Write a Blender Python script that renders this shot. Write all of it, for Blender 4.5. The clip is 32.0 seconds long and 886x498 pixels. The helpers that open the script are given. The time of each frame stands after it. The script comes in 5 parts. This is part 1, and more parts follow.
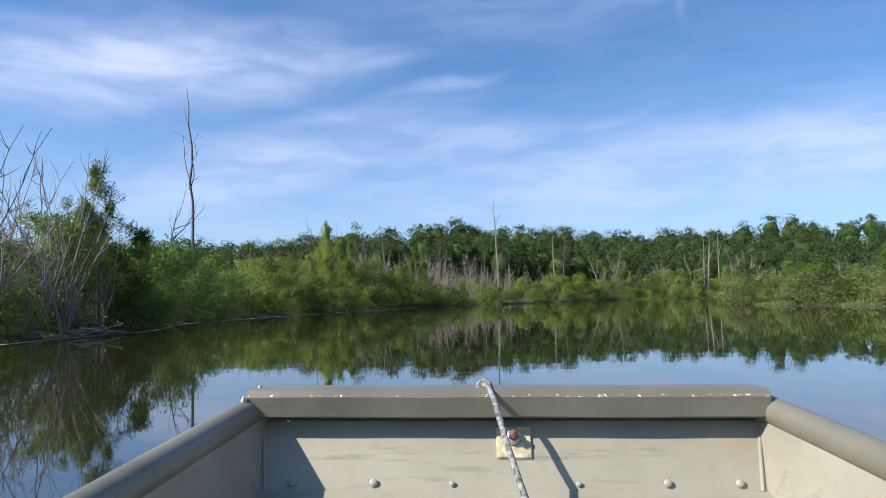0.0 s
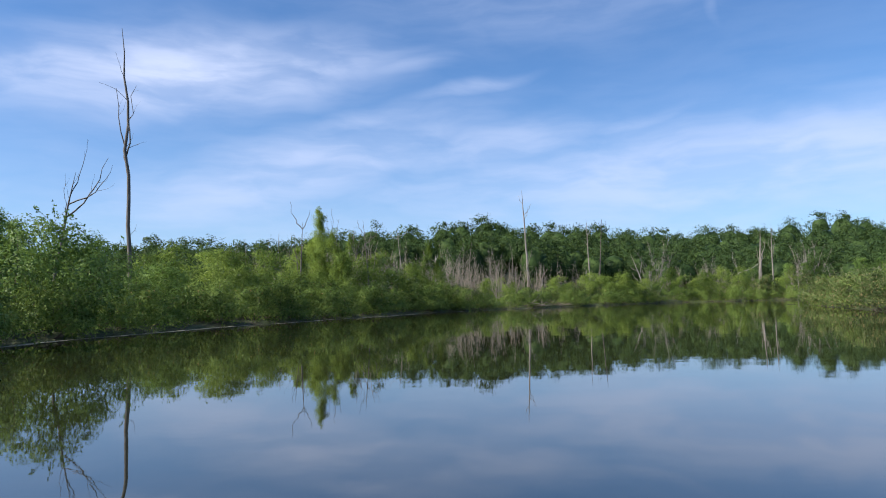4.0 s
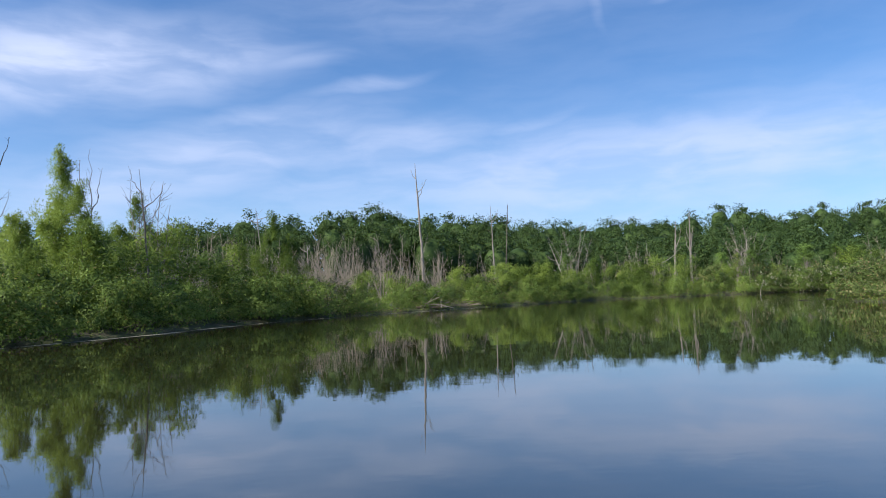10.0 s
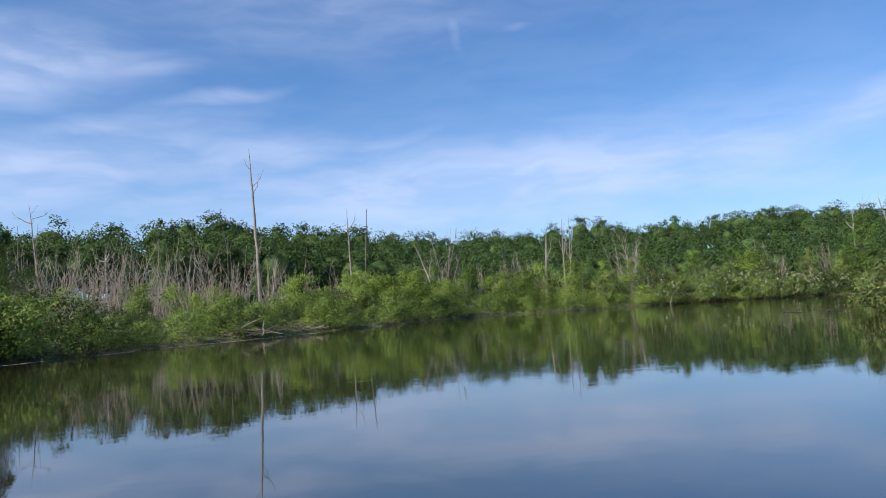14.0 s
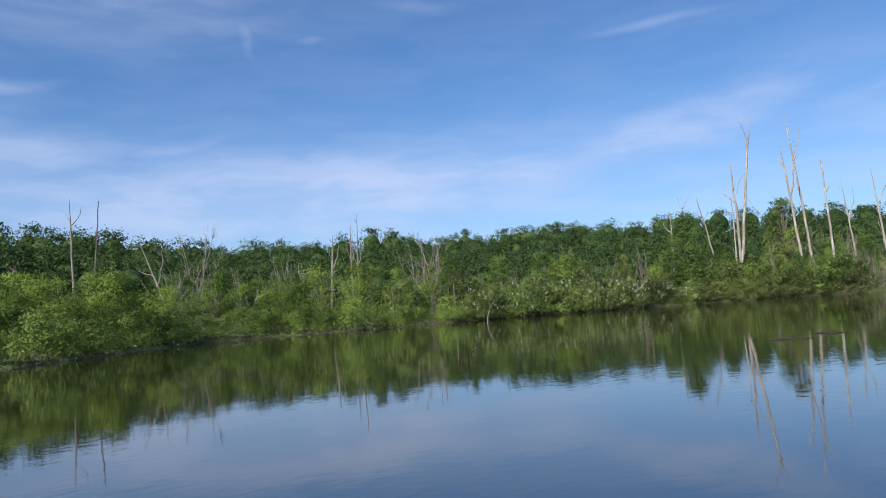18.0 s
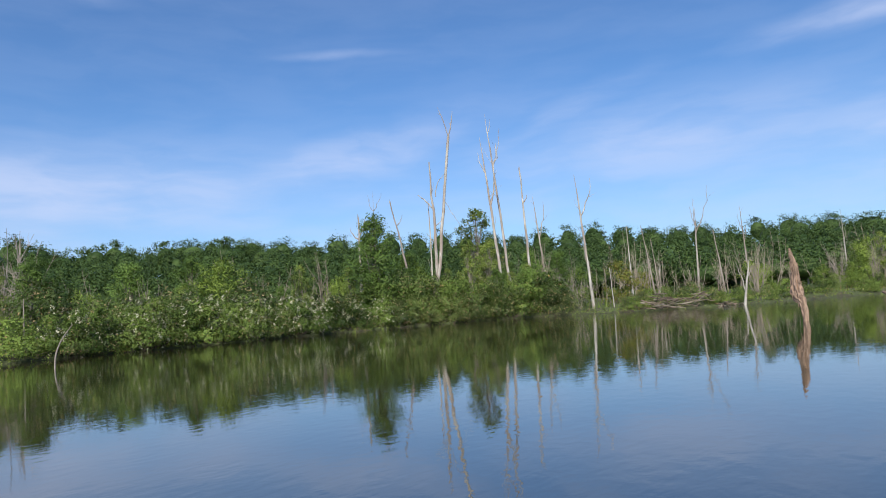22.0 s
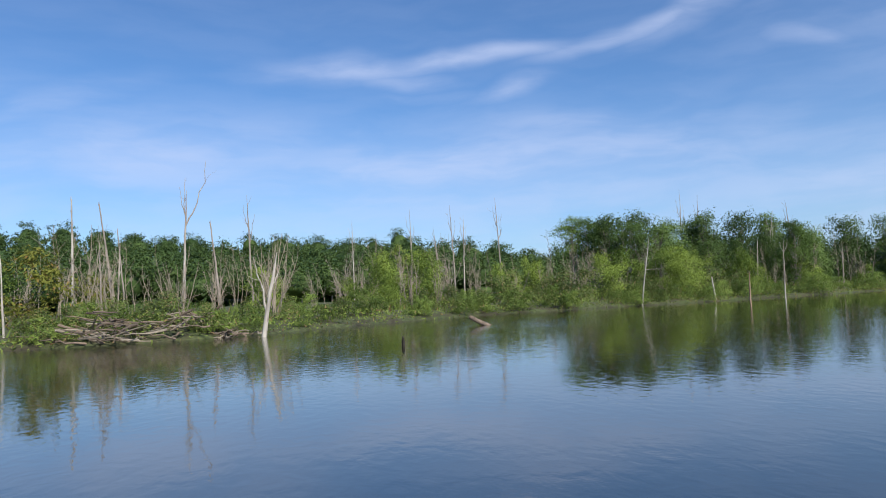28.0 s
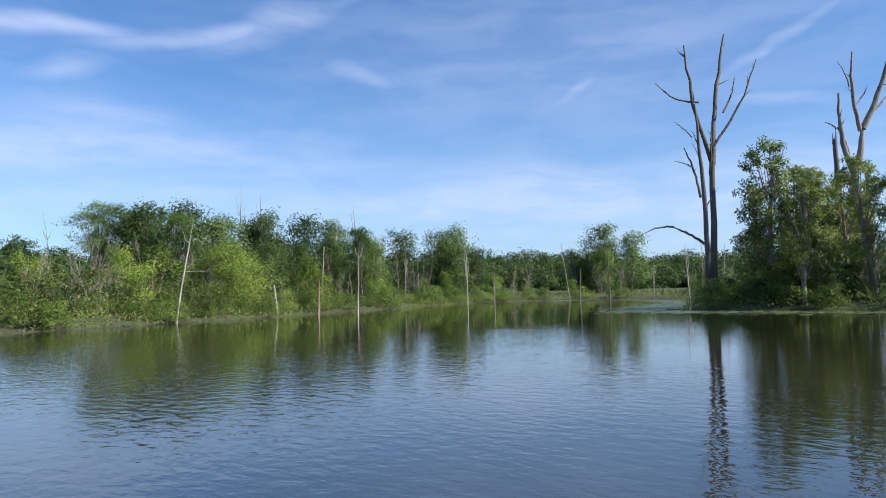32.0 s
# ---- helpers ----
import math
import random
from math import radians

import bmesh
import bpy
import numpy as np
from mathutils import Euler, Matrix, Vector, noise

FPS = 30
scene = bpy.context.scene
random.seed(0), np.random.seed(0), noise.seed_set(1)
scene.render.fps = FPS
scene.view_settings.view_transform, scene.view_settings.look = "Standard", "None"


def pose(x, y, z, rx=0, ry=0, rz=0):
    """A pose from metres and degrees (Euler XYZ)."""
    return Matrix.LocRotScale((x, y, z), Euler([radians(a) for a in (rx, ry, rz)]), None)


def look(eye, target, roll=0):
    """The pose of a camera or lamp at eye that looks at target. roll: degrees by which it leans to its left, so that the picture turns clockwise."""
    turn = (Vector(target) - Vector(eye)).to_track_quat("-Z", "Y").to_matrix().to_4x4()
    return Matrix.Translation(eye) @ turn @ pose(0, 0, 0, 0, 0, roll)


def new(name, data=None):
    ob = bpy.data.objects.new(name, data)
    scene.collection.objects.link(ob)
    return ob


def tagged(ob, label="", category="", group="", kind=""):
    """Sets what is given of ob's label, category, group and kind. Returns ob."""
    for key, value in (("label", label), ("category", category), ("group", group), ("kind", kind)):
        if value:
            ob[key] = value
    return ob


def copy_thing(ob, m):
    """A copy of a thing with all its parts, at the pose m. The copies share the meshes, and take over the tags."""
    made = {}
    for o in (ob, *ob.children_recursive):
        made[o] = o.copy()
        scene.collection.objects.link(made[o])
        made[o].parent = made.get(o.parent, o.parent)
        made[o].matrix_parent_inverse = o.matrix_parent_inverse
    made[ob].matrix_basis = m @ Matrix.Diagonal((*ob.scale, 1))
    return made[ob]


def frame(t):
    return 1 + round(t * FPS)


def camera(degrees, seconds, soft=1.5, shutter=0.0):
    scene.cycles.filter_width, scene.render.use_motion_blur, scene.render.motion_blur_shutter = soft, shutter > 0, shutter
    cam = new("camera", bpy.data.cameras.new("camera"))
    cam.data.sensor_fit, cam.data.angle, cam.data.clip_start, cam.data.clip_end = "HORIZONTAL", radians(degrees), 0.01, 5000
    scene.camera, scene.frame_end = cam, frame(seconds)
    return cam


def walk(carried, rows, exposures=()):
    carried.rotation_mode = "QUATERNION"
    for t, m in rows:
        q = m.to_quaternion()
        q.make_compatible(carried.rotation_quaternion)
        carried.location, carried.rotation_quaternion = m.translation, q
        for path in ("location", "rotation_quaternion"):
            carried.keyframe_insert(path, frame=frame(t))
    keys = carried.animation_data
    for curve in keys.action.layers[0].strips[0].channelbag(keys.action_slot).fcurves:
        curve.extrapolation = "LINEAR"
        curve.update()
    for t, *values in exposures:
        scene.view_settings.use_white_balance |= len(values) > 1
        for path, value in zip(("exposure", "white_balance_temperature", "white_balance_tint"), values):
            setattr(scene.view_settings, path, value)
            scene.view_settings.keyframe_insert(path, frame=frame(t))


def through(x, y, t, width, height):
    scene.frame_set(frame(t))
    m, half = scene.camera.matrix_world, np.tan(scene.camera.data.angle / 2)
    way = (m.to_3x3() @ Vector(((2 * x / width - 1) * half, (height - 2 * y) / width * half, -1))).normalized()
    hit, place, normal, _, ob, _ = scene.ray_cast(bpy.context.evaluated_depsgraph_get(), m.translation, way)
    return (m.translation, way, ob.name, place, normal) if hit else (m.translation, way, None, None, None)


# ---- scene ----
cam = camera(64.9, 32.0, 1.0)
EYE = 0.8
ROWS = [
    (0.0, -3.51, -6.90, 0.16, 3.94, -1.32),
    (0.5, -3.43, -5.68, 0.77, 4.06, -1.34),
    (1.0, -3.36, -4.47, 1.31, 3.60, -1.25),
    (1.5, -3.26, -3.25, 1.69, 2.99, -1.47),
    (2.0, -3.17, -2.02, 1.76, 3.33, -1.37),
    (2.5, -3.11, -0.79, 2.10, 3.78, -1.37),
    (3.0, -3.03, 0.49, 2.51, 3.82, -1.33),
    (3.5, -2.97, 1.78, 2.52, 4.03, -1.39),
    (5.5, -2.88, 7.19, 1.90, 4.33, -1.52),
    (6.0, -2.84, 8.67, 1.35, 4.40, -2.12),
    (6.5, -2.77, 10.16, -0.49, 4.38, -2.27),
    (7.0, -2.63, 11.63, -2.19, 4.52, -1.91),
    (7.5, -2.49, 13.04, -3.23, 4.68, -2.21),
    (8.0, -2.28, 14.44, -4.68, 4.81, -1.88),
    (8.5, -2.06, 15.83, -5.48, 4.67, -1.70),
    (9.0, -1.85, 17.22, -5.37, 4.28, -2.10),
    (9.5, -1.66, 18.61, -5.54, 3.92, -1.91),
    (10.0, -1.42, 20.07, -5.98, 3.83, -2.22),
    (10.5, -1.19, 21.53, -6.77, 3.93, -2.35),
    (11.0, -0.95, 22.98, -7.26, 3.96, -2.50),
    (11.5, -0.73, 24.40, -8.28, 3.98, -2.80),
    (12.0, -0.46, 25.83, -9.75, 4.19, -3.90),
    (12.5, -0.19, 27.30, -11.67, 4.32, -3.70),
    (13.0, 0.19, 28.83, -13.69, 4.46, -3.40),
    (13.5, 0.62, 30.34, -15.43, 4.66, -3.39),
    (14.0, 1.12, 31.81, -17.44, 4.67, -3.34),
    (14.5, 1.67, 33.25, -19.49, 4.65, -3.33),
    (16.5, 4.61, 38.97, -27.72, 4.68, -3.92),
    (17.0, 5.44, 40.30, -29.75, 4.69, -3.83),
    (17.5, 6.31, 41.61, -31.89, 4.79, -4.08),
    (18.0, 7.25, 42.91, -34.53, 4.84, -3.91),
    (18.5, 8.24, 44.19, -37.29, 4.74, -4.01),
    (19.0, 9.25, 45.42, -40.33, 4.81, -4.01),
    (19.5, 10.27, 46.52, -43.44, 4.89, -4.09),
    (20.0, 11.29, 47.45, -46.77, 4.91, -4.23),
    (20.5, 12.35, 48.29, -50.27, 4.98, -4.03),
    (21.0, 13.47, 49.07, -53.88, 5.18, -3.95),
    (21.5, 14.66, 49.88, -57.47, 5.12, -3.81),
    (22.0, 15.91, 50.65, -60.99, 4.85, -3.96),
    (22.5, 17.17, 51.31, -64.45, 4.80, -4.02),
    (23.0, 18.50, 51.85, -68.25, 4.95, -4.10),
    (23.5, 19.88, 52.29, -71.90, 4.92, -3.85),
    (24.0, 21.26, 52.66, -74.84, 4.90, -3.84),
    (24.5, 22.65, 52.98, -77.55, 4.85, -3.84),
    (26.5, 28.12, 53.56, -87.67, 5.06, -4.72),
    (27.0, 29.58, 53.56, -91.75, 4.70, -4.02),
    (27.5, 31.01, 53.43, -96.57, 4.43, -3.63),
    (28.0, 32.36, 53.20, -101.26, 3.91, -2.44),
    (28.5, 33.62, 52.85, -106.35, 3.83, -2.22),
    (29.0, 34.83, 52.35, -111.79, 3.85, -2.18),
    (29.5, 36.02, 51.74, -117.27, 3.64, -2.47),
    (30.0, 37.15, 51.18, -122.53, 3.59, -2.11),
    (30.5, 38.19, 50.46, -127.27, 3.76, -2.03),
    (31.0, 39.14, 49.70, -131.33, 3.83, -1.91),
    (31.5, 40.00, 48.92, -134.60, 3.70, -1.37),
    (32.0, 40.77, 48.16, -136.33, 3.57, -1.25),
]
walk(cam, [(t, pose(x, y, EYE, 90 + pitch, 0, yaw) @ pose(0, 0, 0, 0, 0, roll)) for t, x, y, yaw, pitch, roll in ROWS], [(0, 0.54), (12, 0.54), (18, 0.34), (28, 0.34), (31, 0.55), (32, 0.57)])

# ---- world, sun ----
SUN_AZ = radians(249.0)   # clockwise from +y
SUN_EL = radians(40.0)
sun_way = Vector((math.sin(SUN_AZ) * math.cos(SUN_EL), math.cos(SUN_AZ) * math.cos(SUN_EL), math.sin(SUN_EL)))


class Graph:
    """Short-hand for a node tree."""

    def __init__(self, tree):
        self.tree = tree
        tree.nodes.clear()

    def node(self, kind, settings=None, **links):
        n = self.tree.nodes.new(kind)
        settings = settings or {}
        if "operation" in settings:
            n.operation, n.use_clamp = settings["operation"], settings["use_clamp"]
        if "data_type" in settings:
            n.data_type = settings["data_type"]
        if "blend_type" in settings:
            n.blend_type = settings["blend_type"]
        if "interpolation_type" in settings:
            n.interpolation_type = settings["interpolation_type"]
        for key, value in links.items():
            name = key.replace("_", " ")
            sock = n.inputs[int(key[1:])] if key[0] == "i" and key[1:].isdigit() else n.inputs[name]
            if isinstance(value, bpy.types.NodeSocket):
                self.tree.links.new(value, sock)
            else:
                sock.default_value = value
        return n

    def maths(self, op, a, b=0.0, c=0.0, clamp=False):
        n = self.node("ShaderNodeMath", {"operation": op, "use_clamp": clamp}, i0=a, i1=b)
        if op in ("MULTIPLY_ADD", "COMPARE"):
            if isinstance(c, bpy.types.NodeSocket):
                self.tree.links.new(c, n.inputs[2])
            else:
                n.inputs[2].default_value = c
        return n.outputs[0]

    def ramp(self, fac, stops):
        n = self.node("ShaderNodeValToRGB", i0=fac)
        el = n.color_ramp.elements
        while len(el) < len(stops):
            el.new(0.5)
        for e, (pos, col) in zip(el, stops):
            e.position, e.color = pos, (*col, 1.0) if len(col) == 3 else col
        return n.outputs[0]

    def mix(self, fac, a, b):
        n = self.node("ShaderNodeMix", {"data_type": "RGBA"})
        for sock, value in ((n.inputs[0], fac), (n.inputs[6], a), (n.inputs[7], b)):
            if isinstance(value, bpy.types.NodeSocket):
                self.tree.links.new(value, sock)
            else:
                sock.default_value = (*value, 1.0) if isinstance(value, tuple) and len(value) == 3 else value
        return n.outputs[2]

    def noise(self, vec, scale, detail=3.0, rough=0.55, distort=0.0):
        n = self.node("ShaderNodeTexNoise", Scale=scale, Detail=detail, Roughness=rough, Distortion=distort)
        if vec is not None:
            self.tree.links.new(vec, n.inputs["Vector"])
        return n.outputs[0]


world = bpy.data.worlds.new("sky")
scene.world = world
world.use_nodes = True
g = Graph(world.node_tree)
sky = g.node("ShaderNodeTexSky")
sky.sky_type, sky.sun_disc, sky.sun_elevation, sky.sun_rotation = "NISHITA", False, SUN_EL, SUN_AZ
sky.altitude, sky.air_density, sky.dust_density, sky.ozone_density = 0.0, 1.0, 0.6, 1.6
coords = g.node("ShaderNodeTexCoord").outputs["Generated"]
xyz = g.node("ShaderNodeSeparateXYZ", i0=coords)
# azimuth (clockwise from +y) and elevation in degrees, gently warped
az = g.maths("MULTIPLY", g.maths("ARCTAN2", xyz.outputs[0], xyz.outputs[1]), 57.2958)
el = g.maths("MULTIPLY", g.maths("ARCSINE", xyz.outputs[2]), 57.2958)
chart = g.node("ShaderNodeCombineXYZ", i0=az, i1=el, i2=0.0).outputs[0]
warp = g.node("ShaderNodeTexNoise", Vector=chart, Scale=0.13, Detail=2.0, Roughness=0.5)
bend = g.node("ShaderNodeVectorMath", i0=warp.outputs["Color"], i1=(0.5, 0.5, 0.5))
bend.operation = "SUBTRACT"
push = g.node("ShaderNodeVectorMath", i0=bend.outputs[0], i1=(6.5, 2.0, 0.0))
push.operation = "MULTIPLY"
moved = g.node("ShaderNodeVectorMath", i0=chart, i1=push.outputs[0])
moved.operation = "ADD"
lay = g.node("ShaderNodeMapping", i0=moved.outputs[0])
lay.inputs["Rotation"].default_value = (0, 0, radians(-7))
lay.inputs["Scale"].default_value = (0.10, 0.42, 1.0)
streak = g.noise(lay.outputs[0], 1.0, 5.0, 0.55, 0.15)
thread = g.node("ShaderNodeMapRange", {"interpolation_type": "SMOOTHSTEP"}, i0=streak, i1=0.30, i2=0.70).outputs[0]
# cirrus: azimuth, elevation, half length, half width, slope, strength
CIRRUS = (
    (-23, 17.9, 20, 4.2, 6, 1.2), (-15, 19.0, 13, 2.4, 3, 0.95), (-6, 19.0, 6, 1.1, 4, 0.4), (0, 17.1, 7, 0.75, 9, 0.5), (-10, 14.3, 8, 1.5, 14, 0.42),
    (-13, 11.2, 19, 3.4, 15, 0.62), (2, 12.6, 11, 2.4, 8, 0.5), (24, 10.0, 36, 4.6, 2, 0.62), (13, 13.6, 7, 0.8, 8, 0.25), (32, 12.6, 12, 1.6, 6, 0.35),
    (12, 23.0, 11, 1.2, -2, 0.22), (18.8, 21.8, 2.2, 0.8, -65, 0.3), (24.5, 22.0, 1.8, 0.5, 5, 0.25), (53, 20.8, 6, 0.5, 0, 0.32), (34, 24.0, 5, 0.7, -8, 0.25),
    (52, 12.4, 19, 2.6, 13, 0.5), (43, 10.3, 5, 0.6, 3, 0.3), (42, 10.6, 17, 2.4, 3, 0.42), (80, 12.0, 17, 3.8, 4, 0.46), (72, 15.0, 9, 1.6, 20, 0.25),
    (101, 18.8, 19, 1.0, 3, 0.8), (92, 18.6, 8, 1.5, 2, 0.5), (117, 19.9, 9, 1.0, 12, 0.62), (123, 21.3, 9, 1.7, 20, 0.45), (98, 17.6, 6, 1.0, -8, 0.36), (107.5, 16.4, 5, 1.0, 12, 0.5),
    (101, 16.2, 5, 0.6, -4, 0.25), (130, 17.5, 4.5, 1.0, -12, 0.36), (106, 10.4, 30, 4.4, 0, 0.46), (112, 13.4, 13, 1.6, -7, 0.3), (148.3, 16.0, 4, 0.9, 27, 0.38), (140, 20.5, 5, 1.6, 60, 0.2),
    (162.4, 17.8, 6, 0.8, 28, 0.6), (148, 19.0, 30, 7.0, 0, 0.28), (8, 24.0, 22, 4.5, 0, 0.26), (162.5, 13.7, 5.5, 0.7, -6, 0.42), (148, 7.4, 30, 3.6, 0, 0.46), (166, 9.4, 6, 0.8, 0, 0.3))
total = None
for a0, e0, half, width, slope, strength in CIRRUS:
    m = g.node("ShaderNodeMapping", i0=moved.outputs[0])
    m.vector_type = "TEXTURE"
    m.inputs["Location"].default_value = (a0, e0, 0)
    m.inputs["Rotation"].default_value = (0, 0, radians(slope))
    m.inputs["Scale"].default_value = (half, width, 1)
    far = g.node("ShaderNodeVectorMath", i0=m.outputs[0])
    far.operation = "LENGTH"
    soft = g.node("ShaderNodeMapRange", {"interpolation_type": "SMOOTHSTEP"}, i0=far.outputs["Value"], i1=1.15, i2=0.0, i3=0.0, i4=strength * 0.8).outputs[0]
    total = soft if total is None else g.maths("MAXIMUM", total, soft)
wisps = g.maths("MULTIPLY", total, g.maths("MULTIPLY_ADD", thread, 0.55, 0.42))
low = g.node("ShaderNodeMapRange", {"interpolation_type": "SMOOTHSTEP"}, i0=el, i1=19.0, i2=0.0, i3=0.0, i4=0.42).outputs[0]
haze = g.maths("MULTIPLY", low, g.maths("MULTIPLY_ADD", thread, 0.35, 0.7))
thin = g.maths("MULTIPLY_ADD", thread, 0.06, 0.03)
cloud = g.maths("MINIMUM", g.maths("ADD", g.maths("ADD", wisps, haze), thin), 0.9)
tinted = g.node("ShaderNodeMix", {"data_type": "RGBA", "blend_type": "MULTIPLY"})
tinted.inputs[0].default_value = 1.0
world.node_tree.links.new(sky.outputs[0], tinted.inputs[6])
tinted.inputs[7].default_value = (0.575, 0.935, 1.33, 1.0)
both = g.mix(cloud, tinted.outputs[2], (6.1, 6.95, 9.4))
bg = g.node("ShaderNodeBackground", Color=both, Strength=0.083)
g.node("ShaderNodeOutputWorld", i0=bg.outputs[0])

lamp = bpy.data.lights.new("sun", "SUN")
lamp.energy, lamp.angle, lamp.color = 5.0, radians(0.53), (1.0, 0.93, 0.82)
sun = new("sun", lamp)
sun.matrix_world = look(sun_way * 300, (0, 0, 0))

# ---- materials ----


def material(name):
    m = bpy.data.materials.new(name)
    m.use_nodes = True
    return m, Graph(m.node_tree)


def finish(gr, shader):
    gr.node("ShaderNodeOutputMaterial", i0=shader)


def leaf_material(name, dark, light, dry=None, gloss=0.25, through=0.35, dry_share=0.0, rough=0.5):
    m, gr = material(name)
    island = gr.node("ShaderNodeNewGeometry").outputs["Random Per Island"]
    where = gr.node("ShaderNodeNewGeometry").outputs["Position"]
    patch = gr.noise(where, 0.55, 3.0)
    each = gr.node("ShaderNodeObjectInfo").outputs["Random"]
    t = gr.maths("ADD", gr.maths("MULTIPLY", island, 0.36), gr.maths("MULTIPLY_ADD", patch, 0.9, -0.28))
    t = gr.maths("ADD", t, gr.maths("MULTIPLY_ADD", each, 0.56, -0.2))
    colour = gr.ramp(t, [(0.0, dark), (0.5, tuple((a + b) / 2 for a, b in zip(dark, light))), (1.0, light)])
    if dry:
        colour = gr.mix(gr.maths("LESS_THAN", island, dry_share), colour, dry)
    body = gr.node("ShaderNodeBsdfPrincipled", Base_Color=colour, Roughness=rough)
    body.inputs["Specular IOR Level"].default_value = gloss
    glow = gr.node("ShaderNodeBsdfTranslucent", Color=gr.mix(0.12, colour, (0.30, 0.42, 0.05)))
    finish(gr, gr.node("ShaderNodeMixShader", i0=through, i1=body.outputs[0], i2=glow.outputs[0]).outputs[0])
    return m


def bark_material(name, dark, light, scale=9.0, rough=0.85, flaking=0.0):
    m, gr = material(name)
    at = gr.node("ShaderNodeTexCoord").outputs["Object"]
    stretch = gr.node("ShaderNodeMapping", i0=at)
    stretch.inputs["Scale"].default_value = (1, 1, 0.16)
    grain = gr.noise(stretch.outputs[0], scale, 5.0, 0.65)
    stain = gr.noise(at, 1.3, 3.0)
    colour = gr.ramp(gr.maths("MULTIPLY_ADD", grain, 0.6, gr.maths("MULTIPLY", stain, 0.4)),
                     [(0.3, dark), (0.52, tuple((a + b) / 2 for a, b in zip(dark, light))), (0.72, light)])
    if flaking:
        # bark that has partly come away from the bleached wood
        plates = gr.noise(stretch.outputs[0], 3.2, 4.0, 0.6, 0.4)
        left = gr.node("ShaderNodeMapRange", i0=plates, i1=0.50, i2=0.54, i4=flaking).outputs[0]
        colour = gr.mix(left, colour, (0.20, 0.145, 0.115))
    bump = gr.node("ShaderNodeBump", Strength=0.7, Distance=0.02, Height=grain)
    finish(gr, gr.node("ShaderNodeBsdfPrincipled", Base_Color=colour, Roughness=rough, Normal=bump.outputs[0]).outputs[0])
    return m


willow_leaf = leaf_material("willow leaf", (0.060, 0.104, 0.020), (0.30, 0.395, 0.082), through=0.36, gloss=0.12)
shrub_leaf = leaf_material("shrub leaf", (0.028, 0.056, 0.013), (0.25, 0.35, 0.080), dry=(0.30, 0.23, 0.09), dry_share=0.02, gloss=0.12, rough=0.55, through=0.34)
tree_leaf = leaf_material("tree leaf", (0.026, 0.056, 0.014), (0.205, 0.315, 0.070), gloss=0.16, through=0.30)
forest_leaf = leaf_material("forest leaf", (0.026, 0.052, 0.017), (0.180, 0.270, 0.080), through=0.24, gloss=0.1)
bush_leaf = leaf_material("dull bush leaf", (0.019, 0.038, 0.010), (0.18, 0.245, 0.064), dry=(0.29, 0.22, 0.11), dry_share=0.10, gloss=0.2, through=0.22)
herb_leaf = leaf_material("marsh herb leaf", (0.048, 0.084, 0.018), (0.24, 0.31, 0.072), dry=(0.25, 0.18, 0.09), dry_share=0.10, gloss=0.12, through=0.27)
poplar_leaf = leaf_material("poplar leaf", (0.020, 0.044, 0.012), (0.165, 0.250, 0.066), gloss=0.16, through=0.24)
light_leaf = leaf_material("young tree leaf", (0.048, 0.082, 0.018), (0.28, 0.36, 0.085), dry=(0.28, 0.26, 0.08), dry_share=0.05, through=0.26, gloss=0.14)
yellow_leaf = leaf_material("yellowed leaf", (0.10, 0.115, 0.022), (0.25, 0.26, 0.058), dry=(0.27, 0.18, 0.06), dry_share=0.08, gloss=0.12)
bloom_leaf = leaf_material("pale blossom", (0.36, 0.36, 0.24), (0.62, 0.60, 0.44), through=0.3)
grey_wood = bark_material("weathered grey wood", (0.12, 0.10, 0.085), (0.38, 0.33, 0.285))
pale_wood = bark_material("bleached bare wood", (0.155, 0.142, 0.125), (0.57, 0.535, 0.475), 7.0, flaking=0.6)
dark_wood = bark_material("dark dead bark", (0.055, 0.045, 0.038), (0.20, 0.17, 0.145))
twig_wood = bark_material("grey twig wood", (0.135, 0.114, 0.086), (0.35, 0.30, 0.232), 14.0)
stem_wood = bark_material("shrub stem bark", (0.05, 0.038, 0.028), (0.17, 0.13, 0.095), 14.0)
rot_wood = bark_material("rotten reddish wood", (0.030, 0.019, 0.014), (0.50, 0.345, 0.245), 18.0)
log_wood = bark_material("weathered log wood", (0.07, 0.052, 0.038), (0.27, 0.205, 0.155), 10.0)
wet_wood = bark_material("wet black wood", (0.010, 0.008, 0.006), (0.035, 0.029, 0.023), 10.0, 0.9)

water_mat, gr = material("pond water")
at = gr.node("ShaderNodeNewGeometry").outputs["Position"]
wave = gr.node("ShaderNodeMapping", i0=at)
wave.inputs["Rotation"].default_value = (0, 0, radians(20))
wave.inputs["Scale"].default_value = (1.0, 1.6, 1.0)
fine = gr.noise(wave.outputs[0], 6.2, 3.0, 0.5, 0.3)
swell = gr.noise(wave.outputs[0], 0.55, 2.0, 0.5)
open_water = gr.node("ShaderNodeMapRange", {"interpolation_type": "SMOOTHSTEP"}, i0=gr.node("ShaderNodeSeparateXYZ", i0=at).outputs[0], i1=29.0, i2=47.0, i3=0.16, i4=1.0).outputs[0]
gust = gr.node("ShaderNodeMapRange", {"interpolation_type": "SMOOTHSTEP"}, i0=gr.noise(at, 0.07, 3.0), i1=0.40, i2=0.62, i3=0.4, i4=1.0).outputs[0]
sheltered = gr.node("ShaderNodeMapRange", {"interpolation_type": "SMOOTHSTEP"}, i0=gr.node("ShaderNodeSeparateXYZ", i0=at).outputs[1], i1=33.0, i2=47.0, i3=0.22, i4=1.0).outputs[0]
